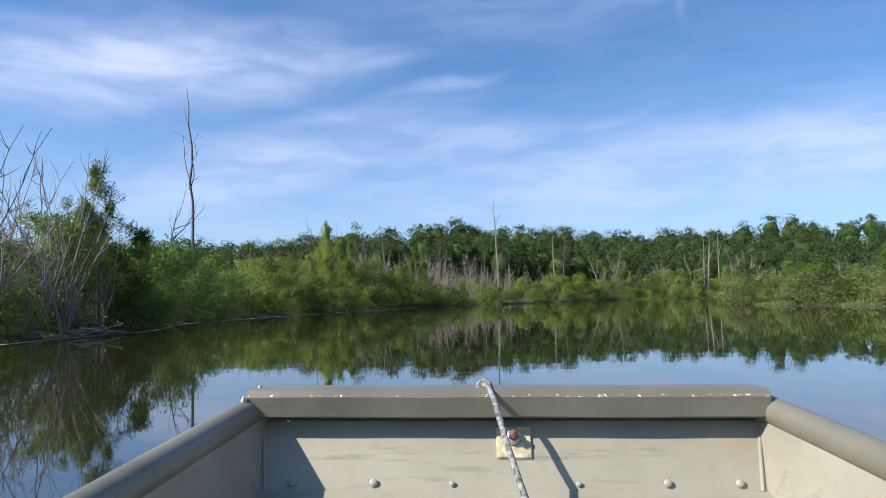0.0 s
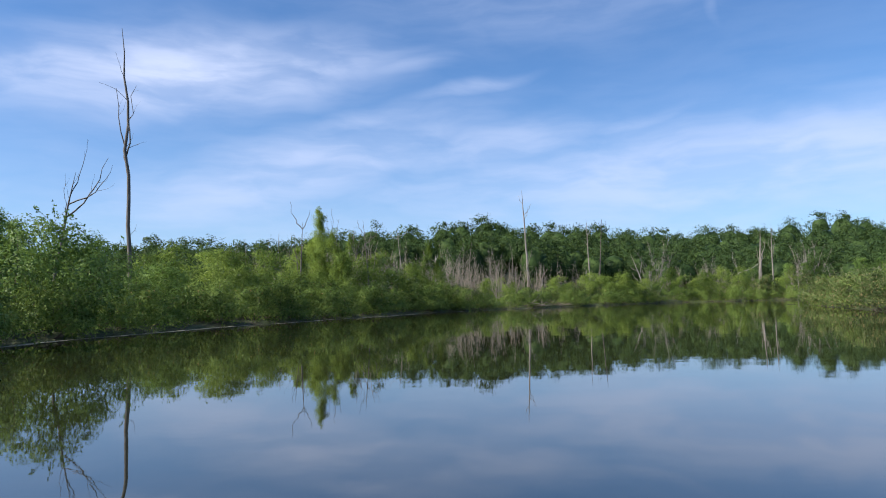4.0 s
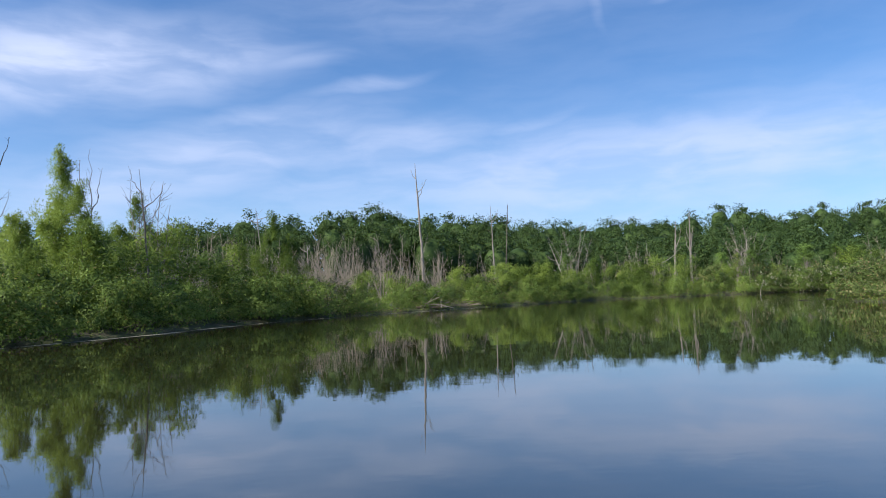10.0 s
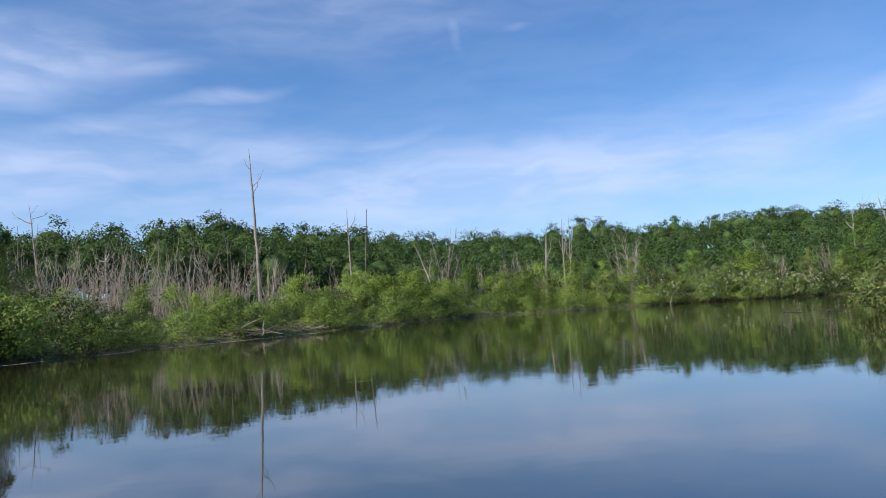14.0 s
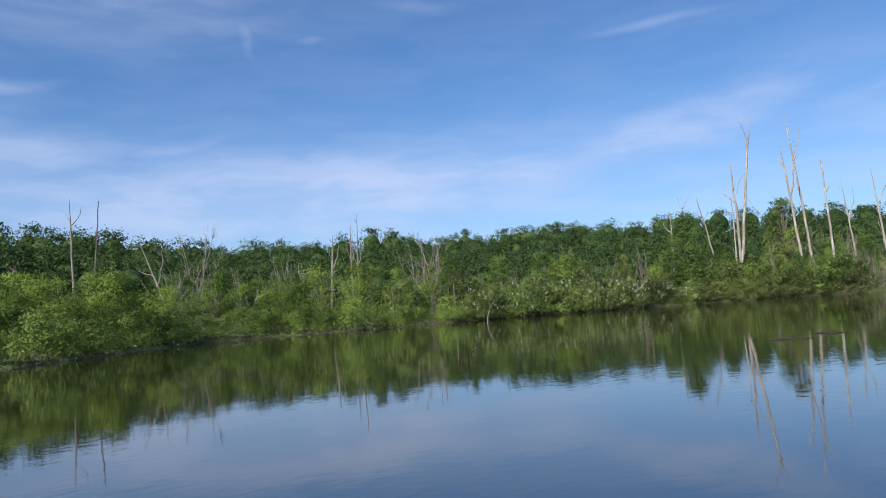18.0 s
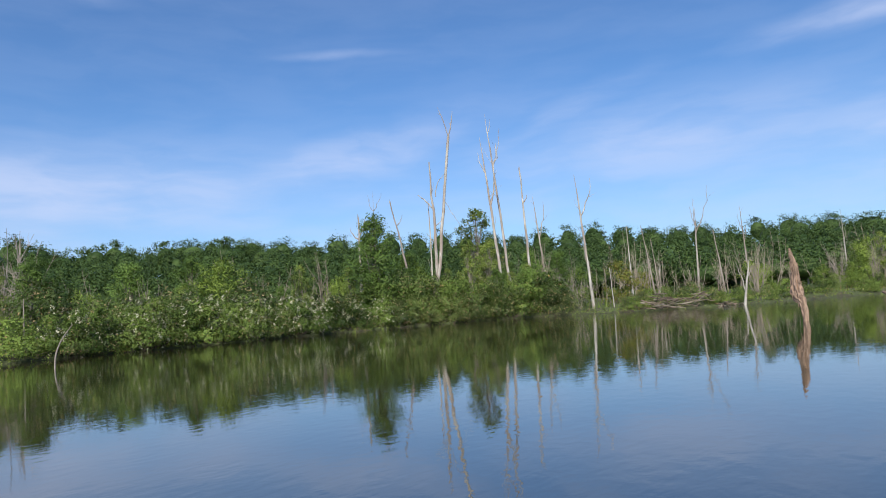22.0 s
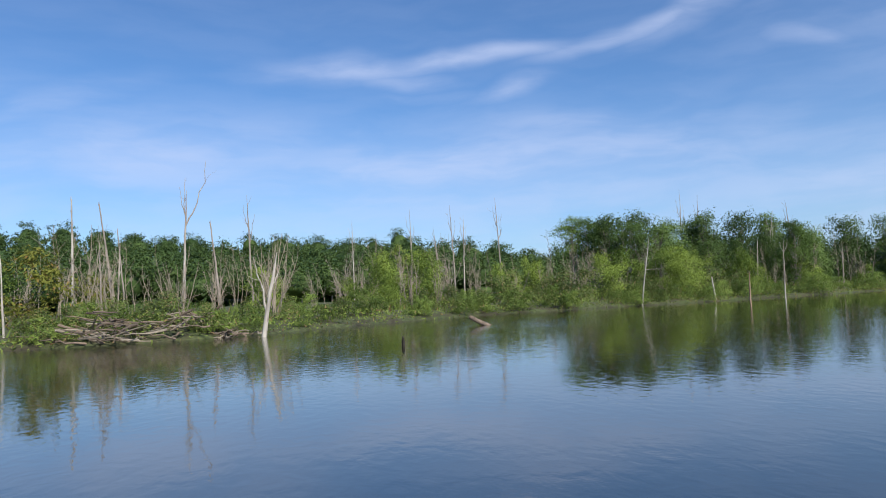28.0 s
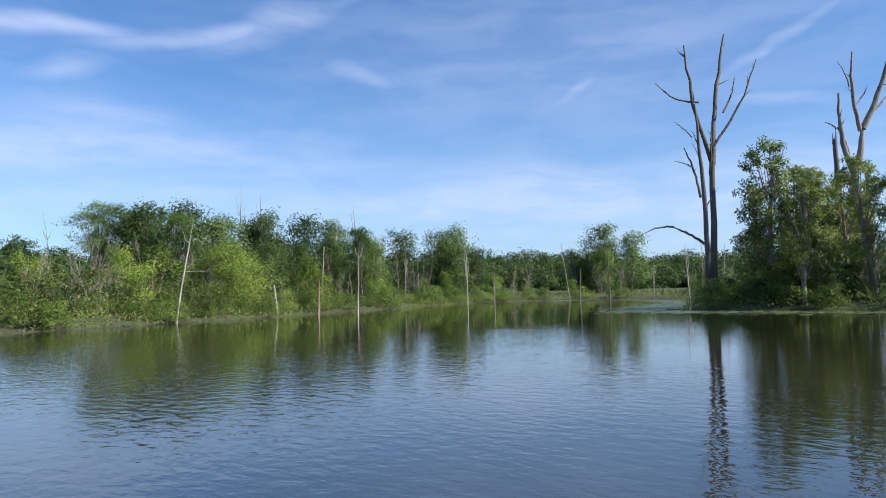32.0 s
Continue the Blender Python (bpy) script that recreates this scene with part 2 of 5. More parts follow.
breeze = gr.maths("MULTIPLY", gr.maths("MULTIPLY", open_water, sheltered), gust)
high = gr.maths("ADD", gr.maths("MULTIPLY", gr.maths("MULTIPLY", fine, breeze), 0.016), gr.maths("MULTIPLY", swell, 0.004))
bump = gr.node("ShaderNodeBump", Strength=0.5, Distance=1.0, Height=high)
silt = gr.ramp(gr.noise(at, 0.08, 3.0), [(0.35, (0.012, 0.013, 0.006)), (0.7, (0.024, 0.0225, 0.010))])
body = gr.node("ShaderNodeBsdfPrincipled", Base_Color=silt, Roughness=0.02, IOR=2.5, Normal=bump.outputs[0])
finish(gr, body.outputs[0])

ground_mat, gr = material("marsh ground")
at = gr.node("ShaderNodeNewGeometry").outputs["Position"]
soil = gr.ramp(gr.noise(at, 1.4, 5.0), [(0.32, (0.026, 0.022, 0.012)), (0.62, (0.070, 0.062, 0.032))])
moss = gr.ramp(gr.noise(at, 9.0, 4.0), [(0.35, (0.030, 0.048, 0.013)), (0.7, (0.10, 0.125, 0.038))])
colour = gr.mix(gr.node("ShaderNodeMapRange", i0=gr.noise(at, 0.9, 6.0, 0.7), i1=0.38, i2=0.6).outputs[0], soil, moss)
bump = gr.node("ShaderNodeBump", Strength=0.8, Distance=0.08, Height=gr.noise(at, 5.0, 5.0))
finish(gr, gr.node("ShaderNodeBsdfPrincipled", Base_Color=colour, Roughness=0.95, Normal=bump.outputs[0]).outputs[0])

# ---- mesh tools ----


class Soup:
    """Vertices and faces gathered into one mesh."""

    def __init__(self):
        self.verts, self.faces, self.normals, self.count, self.shaped = [], [], [], 0, False

    def add(self, verts, faces, normals=None):
        """normals: the way each vertex is shaded, where the form as a whole gives it."""
        verts, faces = np.asarray(verts, float), np.asarray(faces, int)
        self.verts.append(verts)
        self.normals.append(np.zeros_like(verts) if normals is None else normals)
        self.shaped |= normals is not None
        self.faces.append(faces + self.count)
        self.count += len(verts)
        return self

    def mesh(self, name, mat, smooth=False):
        me = bpy.data.meshes.new(name)
        if self.count:
            v = np.concatenate(self.verts)
            me.vertices.add(len(v))
            me.vertices.foreach_set("co", v.ravel())
            loops = np.concatenate([f.ravel() for f in self.faces])
            sizes = np.concatenate([np.full(len(f), f.shape[1]) for f in self.faces])
            me.loops.add(len(loops))
            me.loops.foreach_set("vertex_index", loops)
            me.polygons.add(len(sizes))
            me.polygons.foreach_set("loop_start", np.concatenate([[0], np.cumsum(sizes)[:-1]]))
            me.polygons.foreach_set("loop_total", sizes)
            me.polygons.foreach_set("use_smooth", np.full(len(sizes), smooth or self.shaped))
            me.update(calc_edges=True)
            me.validate()
            if self.shaped:
                me.normals_split_custom_set_from_vertices(np.concatenate(self.normals))
        me.materials.append(mat)
        return me


def unit(v):
    return v / np.maximum(np.linalg.norm(v, axis=-1, keepdims=True), 1e-9)


def tube(soup, points, radii, sides=6, cap=True):
    """A tapering round limb along a line of points."""
    p = np.asarray(points, float)
    r = np.interp(np.linspace(0, 1, len(p)), np.linspace(0, 1, len(radii)), radii)
    along = unit(np.gradient(p, axis=0))
    side = unit(np.cross(along, (0.31, 0.87, 0.12)))
    other = np.cross(along, side)
    a = np.linspace(0, 2 * np.pi, sides, endpoint=False)
    ring = p[:, None] + r[:, None, None] * (np.cos(a)[None, :, None] * side[:, None] + np.sin(a)[None, :, None] * other[:, None])
    n, i = len(p), np.arange(sides)
    j = (i + 1) % sides
    quads = np.concatenate([np.stack([k * sides + i, k * sides + j, (k + 1) * sides + j, (k + 1) * sides + i], 1) for k in range(n - 1)])
    soup.add(ring.reshape(-1, 3), quads)
    if cap:
        top = ring[-1].mean(0) + along[-1] * r[-1] * 0.4
        soup.add(np.r_[ring[-1], [top]], np.stack([i, j, np.full(sides, sides)], 1))
    return soup


def bent(rng, start, way, length, steps=6, wander=0.12, rise=0.0):
    """A crooked line that starts along way and wanders."""
    p, w = [np.array(start, float)], unit(np.array(way, float))
    for _ in range(steps):
        w = unit(w + rng.normal(0, wander, 3) + (0, 0, rise))
        p.append(p[-1] + w * length / steps)
    return np.array(p)


def leaves(soup, rng, at, out, length, width, droop=0.3, spray=0.0, form=0.55, crown=None):
    """A pointed leaf blade at each place, turned about its outward way. form: how far the blades are shaded as one rounded crown."""
    n = len(at)
    crown = unit(out if crown is None else crown)
    out = unit(out + rng.normal(0, 0.36, (n, 3)))
    way = unit(np.cross(out, rng.normal(0, 1, (n, 3))) * (1 - 0.7 * spray) + out * (0.35 + spray) - np.array([0, 0, droop]))
    side = unit(np.cross(way, out + rng.normal(0, 0.5, (n, 3)) * spray))
    ln = (length * rng.uniform(0.6, 1.3, n))[:, None]
    wd = (width * rng.uniform(0.7, 1.25, n))[:, None]
    foot = at + way * ln * rng.uniform(0.0, 0.5, (n, 1))
    v = np.stack([foot + side * wd, at + way * ln - np.array([0, 0, 1.0]) * ln * 0.1, at - side * wd * 0.8], 1)
    face = unit(np.cross(v[:, 1] - v[:, 0], v[:, 2] - v[:, 0]))
    turned = (face * crown).sum(1) < 0
    v[turned] = v[turned][:, ::-1]
    face[turned] *= -1
    shade = unit(crown * form + face * (1 - form))
    soup.add(v.reshape(-1, 3), np.arange(n)[:, None] * 3 + np.array([[0, 1, 2]]), np.repeat(shade, 3, 0))


def ball_form():
    """The corners and faces of a rough ball."""
    bm = bmesh.new()
    bmesh.ops.create_icosphere(bm, subdivisions=2, radius=1.0)
    bm.verts.ensure_lookup_table()
    v, f = np.array([x.co[:] for x in bm.verts]), np.array([[x.index for x in face.verts] for face in bm.faces])
    bm.free()
    return v, f


BALL_V, BALL_F = ball_form()


def clump_leaves(soup, rng, centres, sizes, per, length, width, flat=0.8, droop=0.3, fill=0.45, spray=0.0, tufts=12, heart=None):
    """Ragged clumps, each of many tufts of leaves with small gaps between them, and leaves within."""
    heart = np.mean(centres, 0) - (0, 0, 0.3 * np.ptp(np.asarray(centres)[:, 2])) if heart is None else heart
    for c, s in zip(centres, sizes):
        n = max(6, int(per * rng.uniform(0.75, 1.25)))
        d = unit(rng.normal(0, 1, (tufts, 3)) + (0, 0, 0.25))
        d[:, 2] = np.where(d[:, 2] < -0.45, -d[:, 2] * 0.6, d[:, 2])
        mid = d * (s * rng.uniform(0.45, 0.95, (tufts, 1)))
        wide = s * rng.uniform(0.28, 0.5, tufts)
        k = rng.integers(0, tufts, n)
        e = unit(rng.normal(0, 1, (n, 3)) + d[k] * 0.45 + (0, 0, 0.2))
        inner = np.where(rng.uniform(0, 1, n) < 0.28, 0.5, 1.0)
        at = c + (mid[k] * inner[:, None] + e * (wide[k] * (fill + (1.1 - fill) * rng.uniform(0, 1, n) ** 0.6))[:, None]) * np.array([1, 1, flat])
        whole = unit(c - heart) * 0.75
        leaves(soup, rng, at, e + d[k] * 0.5 + (0, 0, 0.35), length, width, droop, spray, crown=e * 0.3 + d[k] * 0.55 + whole + (0, 0, 0.1))


def part(name, data, parent, label=""):
    ob = new(name, data)
    ob.parent = parent
    return tagged(ob, label)


def empty(name, label, category, group=""):
    return tagged(new(name), label, category, group)

# ---- the pond's outline, the ground and the water ----
WEST_BANK = [(-16, -40), (-14.5, -18), (-14, 2), (-13.5, 9), (-13, 14), (-14, 20), (-13, 27), (-11.5, 32), (-10, 37), (-8, 42), (-6, 48), (-3, 53)]
NORTH_BANK = [(0, 56.5), (5, 62), (10, 66.5), (13, 70.5), (18, 74), (24, 73), (30, 73.5), (38, 71.5), (44, 69.5), (49, 66.5), (50.5, 63)]
EAST_BANK = [(49.5, 59.5), (50, 57), (51.5, 54.5), (55, 51), (58, 48), (60.5, 43.5), (62, 39), (63.5, 34), (65, 30.5), (67, 26), (70, 19), (72.5, 13), (73.5, 8), (72, 2)]
SOUTH_BANK = [(67, 0), (60, 4), (56, 9), (53.5, 15), (52.6, 20.5), (51.3, 24.6), (48, 25.2), (44.5, 25.8), (41, 27.5), (34, 31), (27, 37), (21, 43), (17.5, 46), (15.5, 41), (13, 32), (13.5, 25), (16, 16), (19, 0), (20, -40)]


def smooth_loop(points, per=6):
    p = np.array(points, float)
    n, out = len(p), []
    for k in range(n):
        a, b, c, d = p[k - 1], p[k], p[(k + 1) % n], p[(k + 2) % n]
        for t in np.arange(per) / per:
            out.append(0.5 * (2 * b + (c - a) * t + (2 * a - 5 * b + 4 * c - d) * t * t + (3 * b - a - 3 * c + d) * t ** 3))
    return np.array(out)


OUTLINE = smooth_loop(WEST_BANK + NORTH_BANK + EAST_BANK + SOUTH_BANK)


def shore_distance(xy):
    """Metres to the water's edge: positive on land, negative over the water."""
    xy = np.asarray(xy, float).reshape(-1, 2)
    a, b = OUTLINE, np.roll(OUTLINE, -1, 0)
    best, inside = np.full(len(xy), 1e9), np.zeros(len(xy), bool)
    for (ax, ay), (bx, by) in zip(a, b):
        ex, ey = bx - ax, by - ay
        t = np.clip(((xy[:, 0] - ax) * ex + (xy[:, 1] - ay) * ey) / (ex * ex + ey * ey + 1e-9), 0, 1)
        best = np.minimum(best, np.hypot(xy[:, 0] - ax - t * ex, xy[:, 1] - ay - t * ey))
        cross = (ay > xy[:, 1]) != (by > xy[:, 1])
        inside ^= cross & (xy[:, 0] < ex * (xy[:, 1] - ay) / (ey if abs(ey) > 1e-9 else 1e-9) + ax)
    return np.where(inside, -best, best)


CENTRE = np.array([25.0, 40.0])


def wood_top(deg):
    """How high the wood's upper edge stands at 150 m from the pond's middle, by the way it lies."""
    return np.interp(deg, (-70, -32, -28, -20, -16, -13, -9, -5, 0, 6, 13, 18, 23, 29, 33, 36, 40, 44, 50, 64, 72, 79, 83, 88, 94, 103, 120, 128, 136, 141, 150, 180),
                     (12.5, 18.2, 20.6, 20.9, 22.8, 24.2, 22.4, 21.2, 20.0, 18.6, 17.9, 18.5, 19.6, 18.2, 17.4, 19.4, 19.8, 18.2, 18.2, 17.2, 16.8, 15.2, 14.7, 15.4, 14.9, 11.2, 9.0, 9.8, 10.3, 8.6, 8.4, 7.2))


def crest(deg):
    """How far off the wood's upper edge lies."""
    return np.interp(deg, (-70, -8, 6, 16, 40, 55, 80, 100, 120, 180), (124, 126, 150, 178, 196, 225, 225, 190, 150, 140))


def wood_line(r, deg):
    """The height of the crowns at a distance: low in front, rising in the eye's line to the upper edge."""
    far = crest(deg)
    near = np.interp(deg, (-70, -8, 8, 40, 60, 180), (0.8, 0.82, 0.62, 0.52, 0.5, 0.62))
    share = near + (1 - near) * np.clip((r - 106) / (far - 106), 0, 1) ** 0.8
    return 0.8 + (wood_top(deg) - 0.8) * r / 150 * share


def ridge(xy):
    """The wooded rise round the marsh."""
    d = xy - CENTRE
    r, a = np.hypot(d[:, 0], d[:, 1]), np.degrees(np.arctan2(d[:, 0], d[:, 1]))
    far = crest(a)
    t = np.clip((r - 110) / (far - 110), 0, 1)
    return np.maximum(0.0, wood_line(far, a) - 13.0) * t * t * (3 - 2 * t)


def land_height(xy):
    xy = np.asarray(xy, float).reshape(-1, 2)
    d = shore_distance(xy)
    bumps = 0.06 * np.sin(xy[:, 0] * 1.7 + np.sin(xy[:, 1])) * np.sin(xy[:, 1] * 1.3) + 0.05 * np.sin(xy[:, 0] * 0.51) * np.cos(xy[:, 1] * 0.43)
    bank = np.where(d > 0, 0.02 + 0.28 * (1 - np.exp(-d / 1.6)) + np.minimum(d, 30) * 0.012 + bumps * np.clip(d, 0, 1), np.maximum(d * 0.35, -1.4) - 0.02)
    return bank + ridge(xy) * (d > 0)


def spread(lo, hi, step, far):
    core = np.arange(lo, hi + 0.01, step)
    grow, out, x = step, [], 0.0
    while x < far:
        grow *= 1.22
        x += grow
        out.append(x)
    out = np.array(out)
    return np.r_[(lo - out)[::-1], core, hi + out]


gx, gy = spread(-45, 100, 1.0, 2600), spread(-30, 110, 1.0, 2600)
mx, my = np.meshgrid(gx, gy)
flat = np.stack([mx.ravel(), my.ravel()], 1)
hz = land_height(flat)
soup = Soup()
nx, ny = len(gx), len(gy)
k = (np.arange(ny - 1)[:, None] * nx + np.arange(nx - 1)[None]).ravel()
soup.add(np.c_[flat, hz], np.stack([k, k + 1, k + nx + 1, k + nx], 1))
tagged(new("ground", soup.mesh("ground", ground_mat, True)), "dark muddy marsh ground with moss and grass round the pond", "ground", kind="structure")

soup = Soup()
wx = spread(-20, 80, 4.0, 400)
wy = spread(-20, 80, 4.0, 400)
mx, my = np.meshgrid(wx, wy)
inside = (np.abs(mx - 25) < 75) & (np.abs(my - 25) < 75)
k = (np.arange(len(wy) - 1)[:, None] * len(wx) + np.arange(len(wx) - 1)[None])
k = k[inside[:-1, :-1]].ravel()
soup.add(np.stack([mx.ravel(), my.ravel(), np.zeros(mx.size)], 1), np.stack([k, k + 1, k + len(wx) + 1, k + len(wx)], 1))
tagged(new("water", soup.mesh("water", water_mat, True)), "still dark green-brown pond water with faint ripples", "water", kind="structure")

# ---- plants: one maker for each kind ----


def make_shrub(seed, mat, tall, wide, leaf, per, clumps, group, label, category="shrub", peak=0.0, name="shrub", droop=0.3, fill=0.68, blossom=0, spray=0.0):
    """A many-stemmed shrub: stems under a ragged crown of leaf clumps."""
    rng = np.random.default_rng(seed)
    root = empty(name, label, category, group)
    centres, sizes = [], []
    for i in range(clumps):
        a, q = rng.uniform(0, 2 * np.pi), rng.uniform(0, 1) ** 0.6
        h = 0.10 + 0.90 * (i + rng.uniform(0, 1)) / clumps
        reach = wide / 2 * np.sin(np.pi * min(0.92, 0.25 + 0.68 * h)) ** 0.6
        s = rng.uniform(0.16, 0.29) * wide * (1.1 - 0.35 * h)
        shift, top = (0.0, 0.0), 1.0
        if peak:
            # three leaning spires that grow into one another
            spire = i % 3
            top = (1.0, 0.74, 0.6)[spire]
            way = seed * 1.7 + spire * 2.2
            off = (0.05, 0.20, 0.25)[spire] * wide * (0.5 + 0.5 * h)
            shift = (math.cos(way) * off, math.sin(way) * off)
            reach = wide * 0.52 * (1 - h) ** 0.8 * rng.uniform(0.3, 1.25)
            s = wide * (0.05 + 0.085 * (1 - h)) * rng.uniform(0.6, 1.4)
        centres.append((shift[0] + np.cos(a) * q * reach, shift[1] + np.sin(a) * q * reach, max(0.22, h * tall * top - s * 0.75)))
        sizes.append(s)
    wood, crown = Soup(), Soup()
    for i in range(min(clumps, 8)):
        c = np.array(centres[i])
        foot = np.array([c[0] * 0.18, c[1] * 0.18, -0.1])
        line = np.linspace(foot, c, 5) + rng.normal(0, 0.04, (5, 3)) * np.array([[0], [1], [1], [1], [0]])
        tube(wood, line, (0.012 * tall, 0.004 * tall), 4)
    clump_leaves(crown, rng, np.array(centres), sizes, per, *leaf, droop=droop, fill=fill, spray=spray, flat=1.6 if peak else 0.8, tufts=6 if peak else 15 if spray else 12)
    for i in range(clumps // 2):
        # loose sprays that break the outline
        k = rng.integers(clumps)
        c, s = np.array(centres[k]), sizes[k]
        line = bent(rng, c, (rng.normal(0, 0.5), rng.normal(0, 0.5), 1.0), s * rng.uniform(1.1, 1.6), 5, 0.15)
        tube(wood, line, (0.008, 0.003), 3, False)
        at = np.repeat(line[1:], 5, 0) + rng.normal(0, 0.035, (25, 3))
        leaves(crown, rng, at, rng.normal(0, 1, (25, 3)) + (0, 0, 0.4), leaf[0], leaf[1], droop, spray)
    tagged(part("stem", wood.mesh("stem", stem_wood), root), kind="stuff")
    part("crown", crown.mesh("crown", mat), root)
    if blossom:
        bloom = Soup()
        for i in range(blossom):
            c, s = np.array(centres[rng.integers(clumps)]), sizes[i % clumps]
            d = unit(rng.normal(0, 1, 3) + (0, 0, 0.8))
            at = c + d * s * 1.05 + rng.normal(0, 0.03, (7, 3))
            leaves(bloom, rng, at, np.tile(d, (7, 1)), 0.055, 0.028, 0.0)
        part("blossom", bloom.mesh("blossom", bloom_leaf), root, "small creamy white flower heads")
    return root


def make_tree(seed, mat, tall, wide, trunk_share, leaf, per, clumps, label, group="", bark=None, trunks=1, spread_out=1.0, category="tree", flat=0.9, lump=1.0):
    """A broad-leaved tree: trunk, limbs and a gappy crown of leaf clumps at the limbs' ends."""
    rng = np.random.default_rng(seed)
    root = empty("tree", label, category, group)
    crown = Soup()
    centres, sizes = [], []
    for tr in range(trunks):
        wood = Soup()
        lean = rng.normal(0, 0.05 + 0.07 * (trunks > 1), 2)
        line = bent(rng, (rng.normal(0, 0.12 * (trunks - 1)), rng.normal(0, 0.12 * (trunks - 1)), -0.15), (lean[0], lean[1], 1), tall * 0.86, 9, 0.05, 0.05)
        tube(wood, line, (0.020 * tall / trunks ** 0.5, 0.004 * tall), 7)
        for i in range(max(3, clumps // trunks)):
            h = trunk_share + (1 - trunk_share) * (i + rng.uniform(0, 1)) / max(3, clumps // trunks)
            foot = line[min(len(line) - 2, int(h * 0.80 * (len(line) - 1)))]
            a = rng.uniform(0, 2 * np.pi)
            reach = wide / 2 * spread_out * math.sin(math.pi * min(0.95, 0.22 + 0.73 * h)) ** 0.6 * rng.uniform(0.15, 0.95)
            end = np.array([foot[0] + np.cos(a) * reach, foot[1] + np.sin(a) * reach, tall * (0.05 + 0.87 * h)])
            limb = np.linspace(foot, end, 5) + np.array([[0, 0, 0], [0, 0, -0.02], [0, 0, 0.01], [0, 0, 0.04], [0, 0, 0]]) * tall
            tube(wood, limb, (0.0042 * tall, 0.0014 * tall), 4)
            centres.append(end)
            sizes.append(wide * rng.uniform(0.14, 0.24) * (1.15 - 0.35 * h) * lump)
        part("trunk", wood.mesh("trunk", bark or stem_wood, True), root)
    clump_leaves(crown, rng, np.array(centres), sizes, per, *leaf, flat=flat, droop=0.2, fill=0.35)
    part("crown", crown.mesh("crown", mat), root)
    return root


def limb_mesh(rng, wood, line, thick, twigs, depth=1, rise=0.06, spread_way=0.8, share=0.42):
    """A bare limb with side branches that fork again."""
    tube(wood, line, (thick, thick * 0.22), 6 if thick > 0.03 else 4)
    n = len(line)
    for i in range(twigs):
        q = rng.uniform(0.35, 0.97)
        k = min(n - 2, int(q * (n - 1)))
        foot = line[k] + (line[k + 1] - line[k]) * (q * (n - 1) - k)
        along = unit(line[k + 1] - line[k])
        side = unit(np.cross(along, rng.normal(0, 1, 3)))
        total = np.linalg.norm(line[-1] - line[0])
        branch = bent(rng, foot, along * 0.75 + side * spread_way, total * share * rng.uniform(0.5, 1.1) * (1.25 - q), 5, 0.16, rise)
        tk = max(0.006, thick * 0.42 * (1.2 - q))
        if depth > 0:
            limb_mesh(rng, wood, branch, tk, 3, depth - 1, rise, spread_way, 0.5)
        else:
            tube(wood, branch, (tk, tk * 0.3), 3, False)


def make_snag(name, label, mat, tall, thick, limbs=(), seed=1, lean=(0.0, 0.0), twigs=2, depth=1, group="", broken=False, wobble=0.035, foot=0.4):
    """A dead standing tree. limbs: rows of (height share, sideways x, sideways y, rise, thickness share), lengths in metres."""
    rng = np.random.default_rng(seed)
    root = empty(name, label, "dead tree", group)
    steps = 12
    base = np.array([0, 0, -foot])
    line = [base]
    for k in range(1, steps + 1):
        q = k / steps
        line.append(np.array([lean[0] * q ** 1.2, lean[1] * q ** 1.2, -foot + (tall + foot) * q]) + np.r_[rng.normal(0, wobble * tall / 9, 2), 0] * min(1, k / 3))
    line = np.array(line)
    trunk = Soup()
    forked = any(row[0] > 0.9 for row in limbs) and thick > 0.12
    radii = (thick * 1.2, thick, thick * 0.9, thick * 0.8, thick * 0.72, thick * 0.6) if forked else (thick * 1.2, thick, thick * 0.86, thick * 0.7, thick * 0.5, thick * (0.42 if broken else 0.10))
    tube(trunk, line, radii, 9)
    if broken:
        for i in range(5):
            a = rng.uniform(0, 6.28)
            tip = line[-1] + np.array([np.cos(a) * thick * 0.3, np.sin(a) * thick * 0.3, 0])
            tube(trunk, [tip - (0, 0, thick), tip + (0, 0, thick * rng.uniform(0.4, 2.2))], (thick * 0.22, thick * 0.03), 4)
    part("trunk", trunk.mesh("trunk", mat, True), root)
    for h, dx, dy, dz, share, *bow in limbs:
        wood = Soup()
        bow = bow[0] if bow else 0.16
        k = min(steps - 1, int(h * steps))
        start = line[k] + (line[k + 1] - line[k]) * (h * steps - k)
        length = math.sqrt(dx * dx + dy * dy + dz * dz)
        aim = np.array([dx, dy, dz])
        path = np.linspace(0, 1, 8)[:, None]
        sag = np.sin(path * np.pi) * np.array([dx, dy, -abs(dz) * 0.5]) * bow
        limb = start + aim * path + sag + rng.normal(0, 0.022 * length, (8, 3)) * np.minimum(path * 3, 1)
        limb_mesh(rng, wood, limb, thick * share, twigs, depth)
        part("limb", wood.mesh("limb", mat, True), root)
    if twigs and not broken:
        wood = Soup()
        for i in range(twigs * 2):
            k = rng.integers(steps // 2, steps)
            side = np.r_[unit(rng.normal(0, 1, 2)) * 0.7, 0.75]
            tube(wood, bent(rng, line[k], side, tall * rng.uniform(0.05, 0.13), 4, 0.2, 0.05), (thick * 0.16, thick * 0.04), 4)
        tagged(part("twig", wood.mesh("twig", mat), root), kind="stuff")
    return root


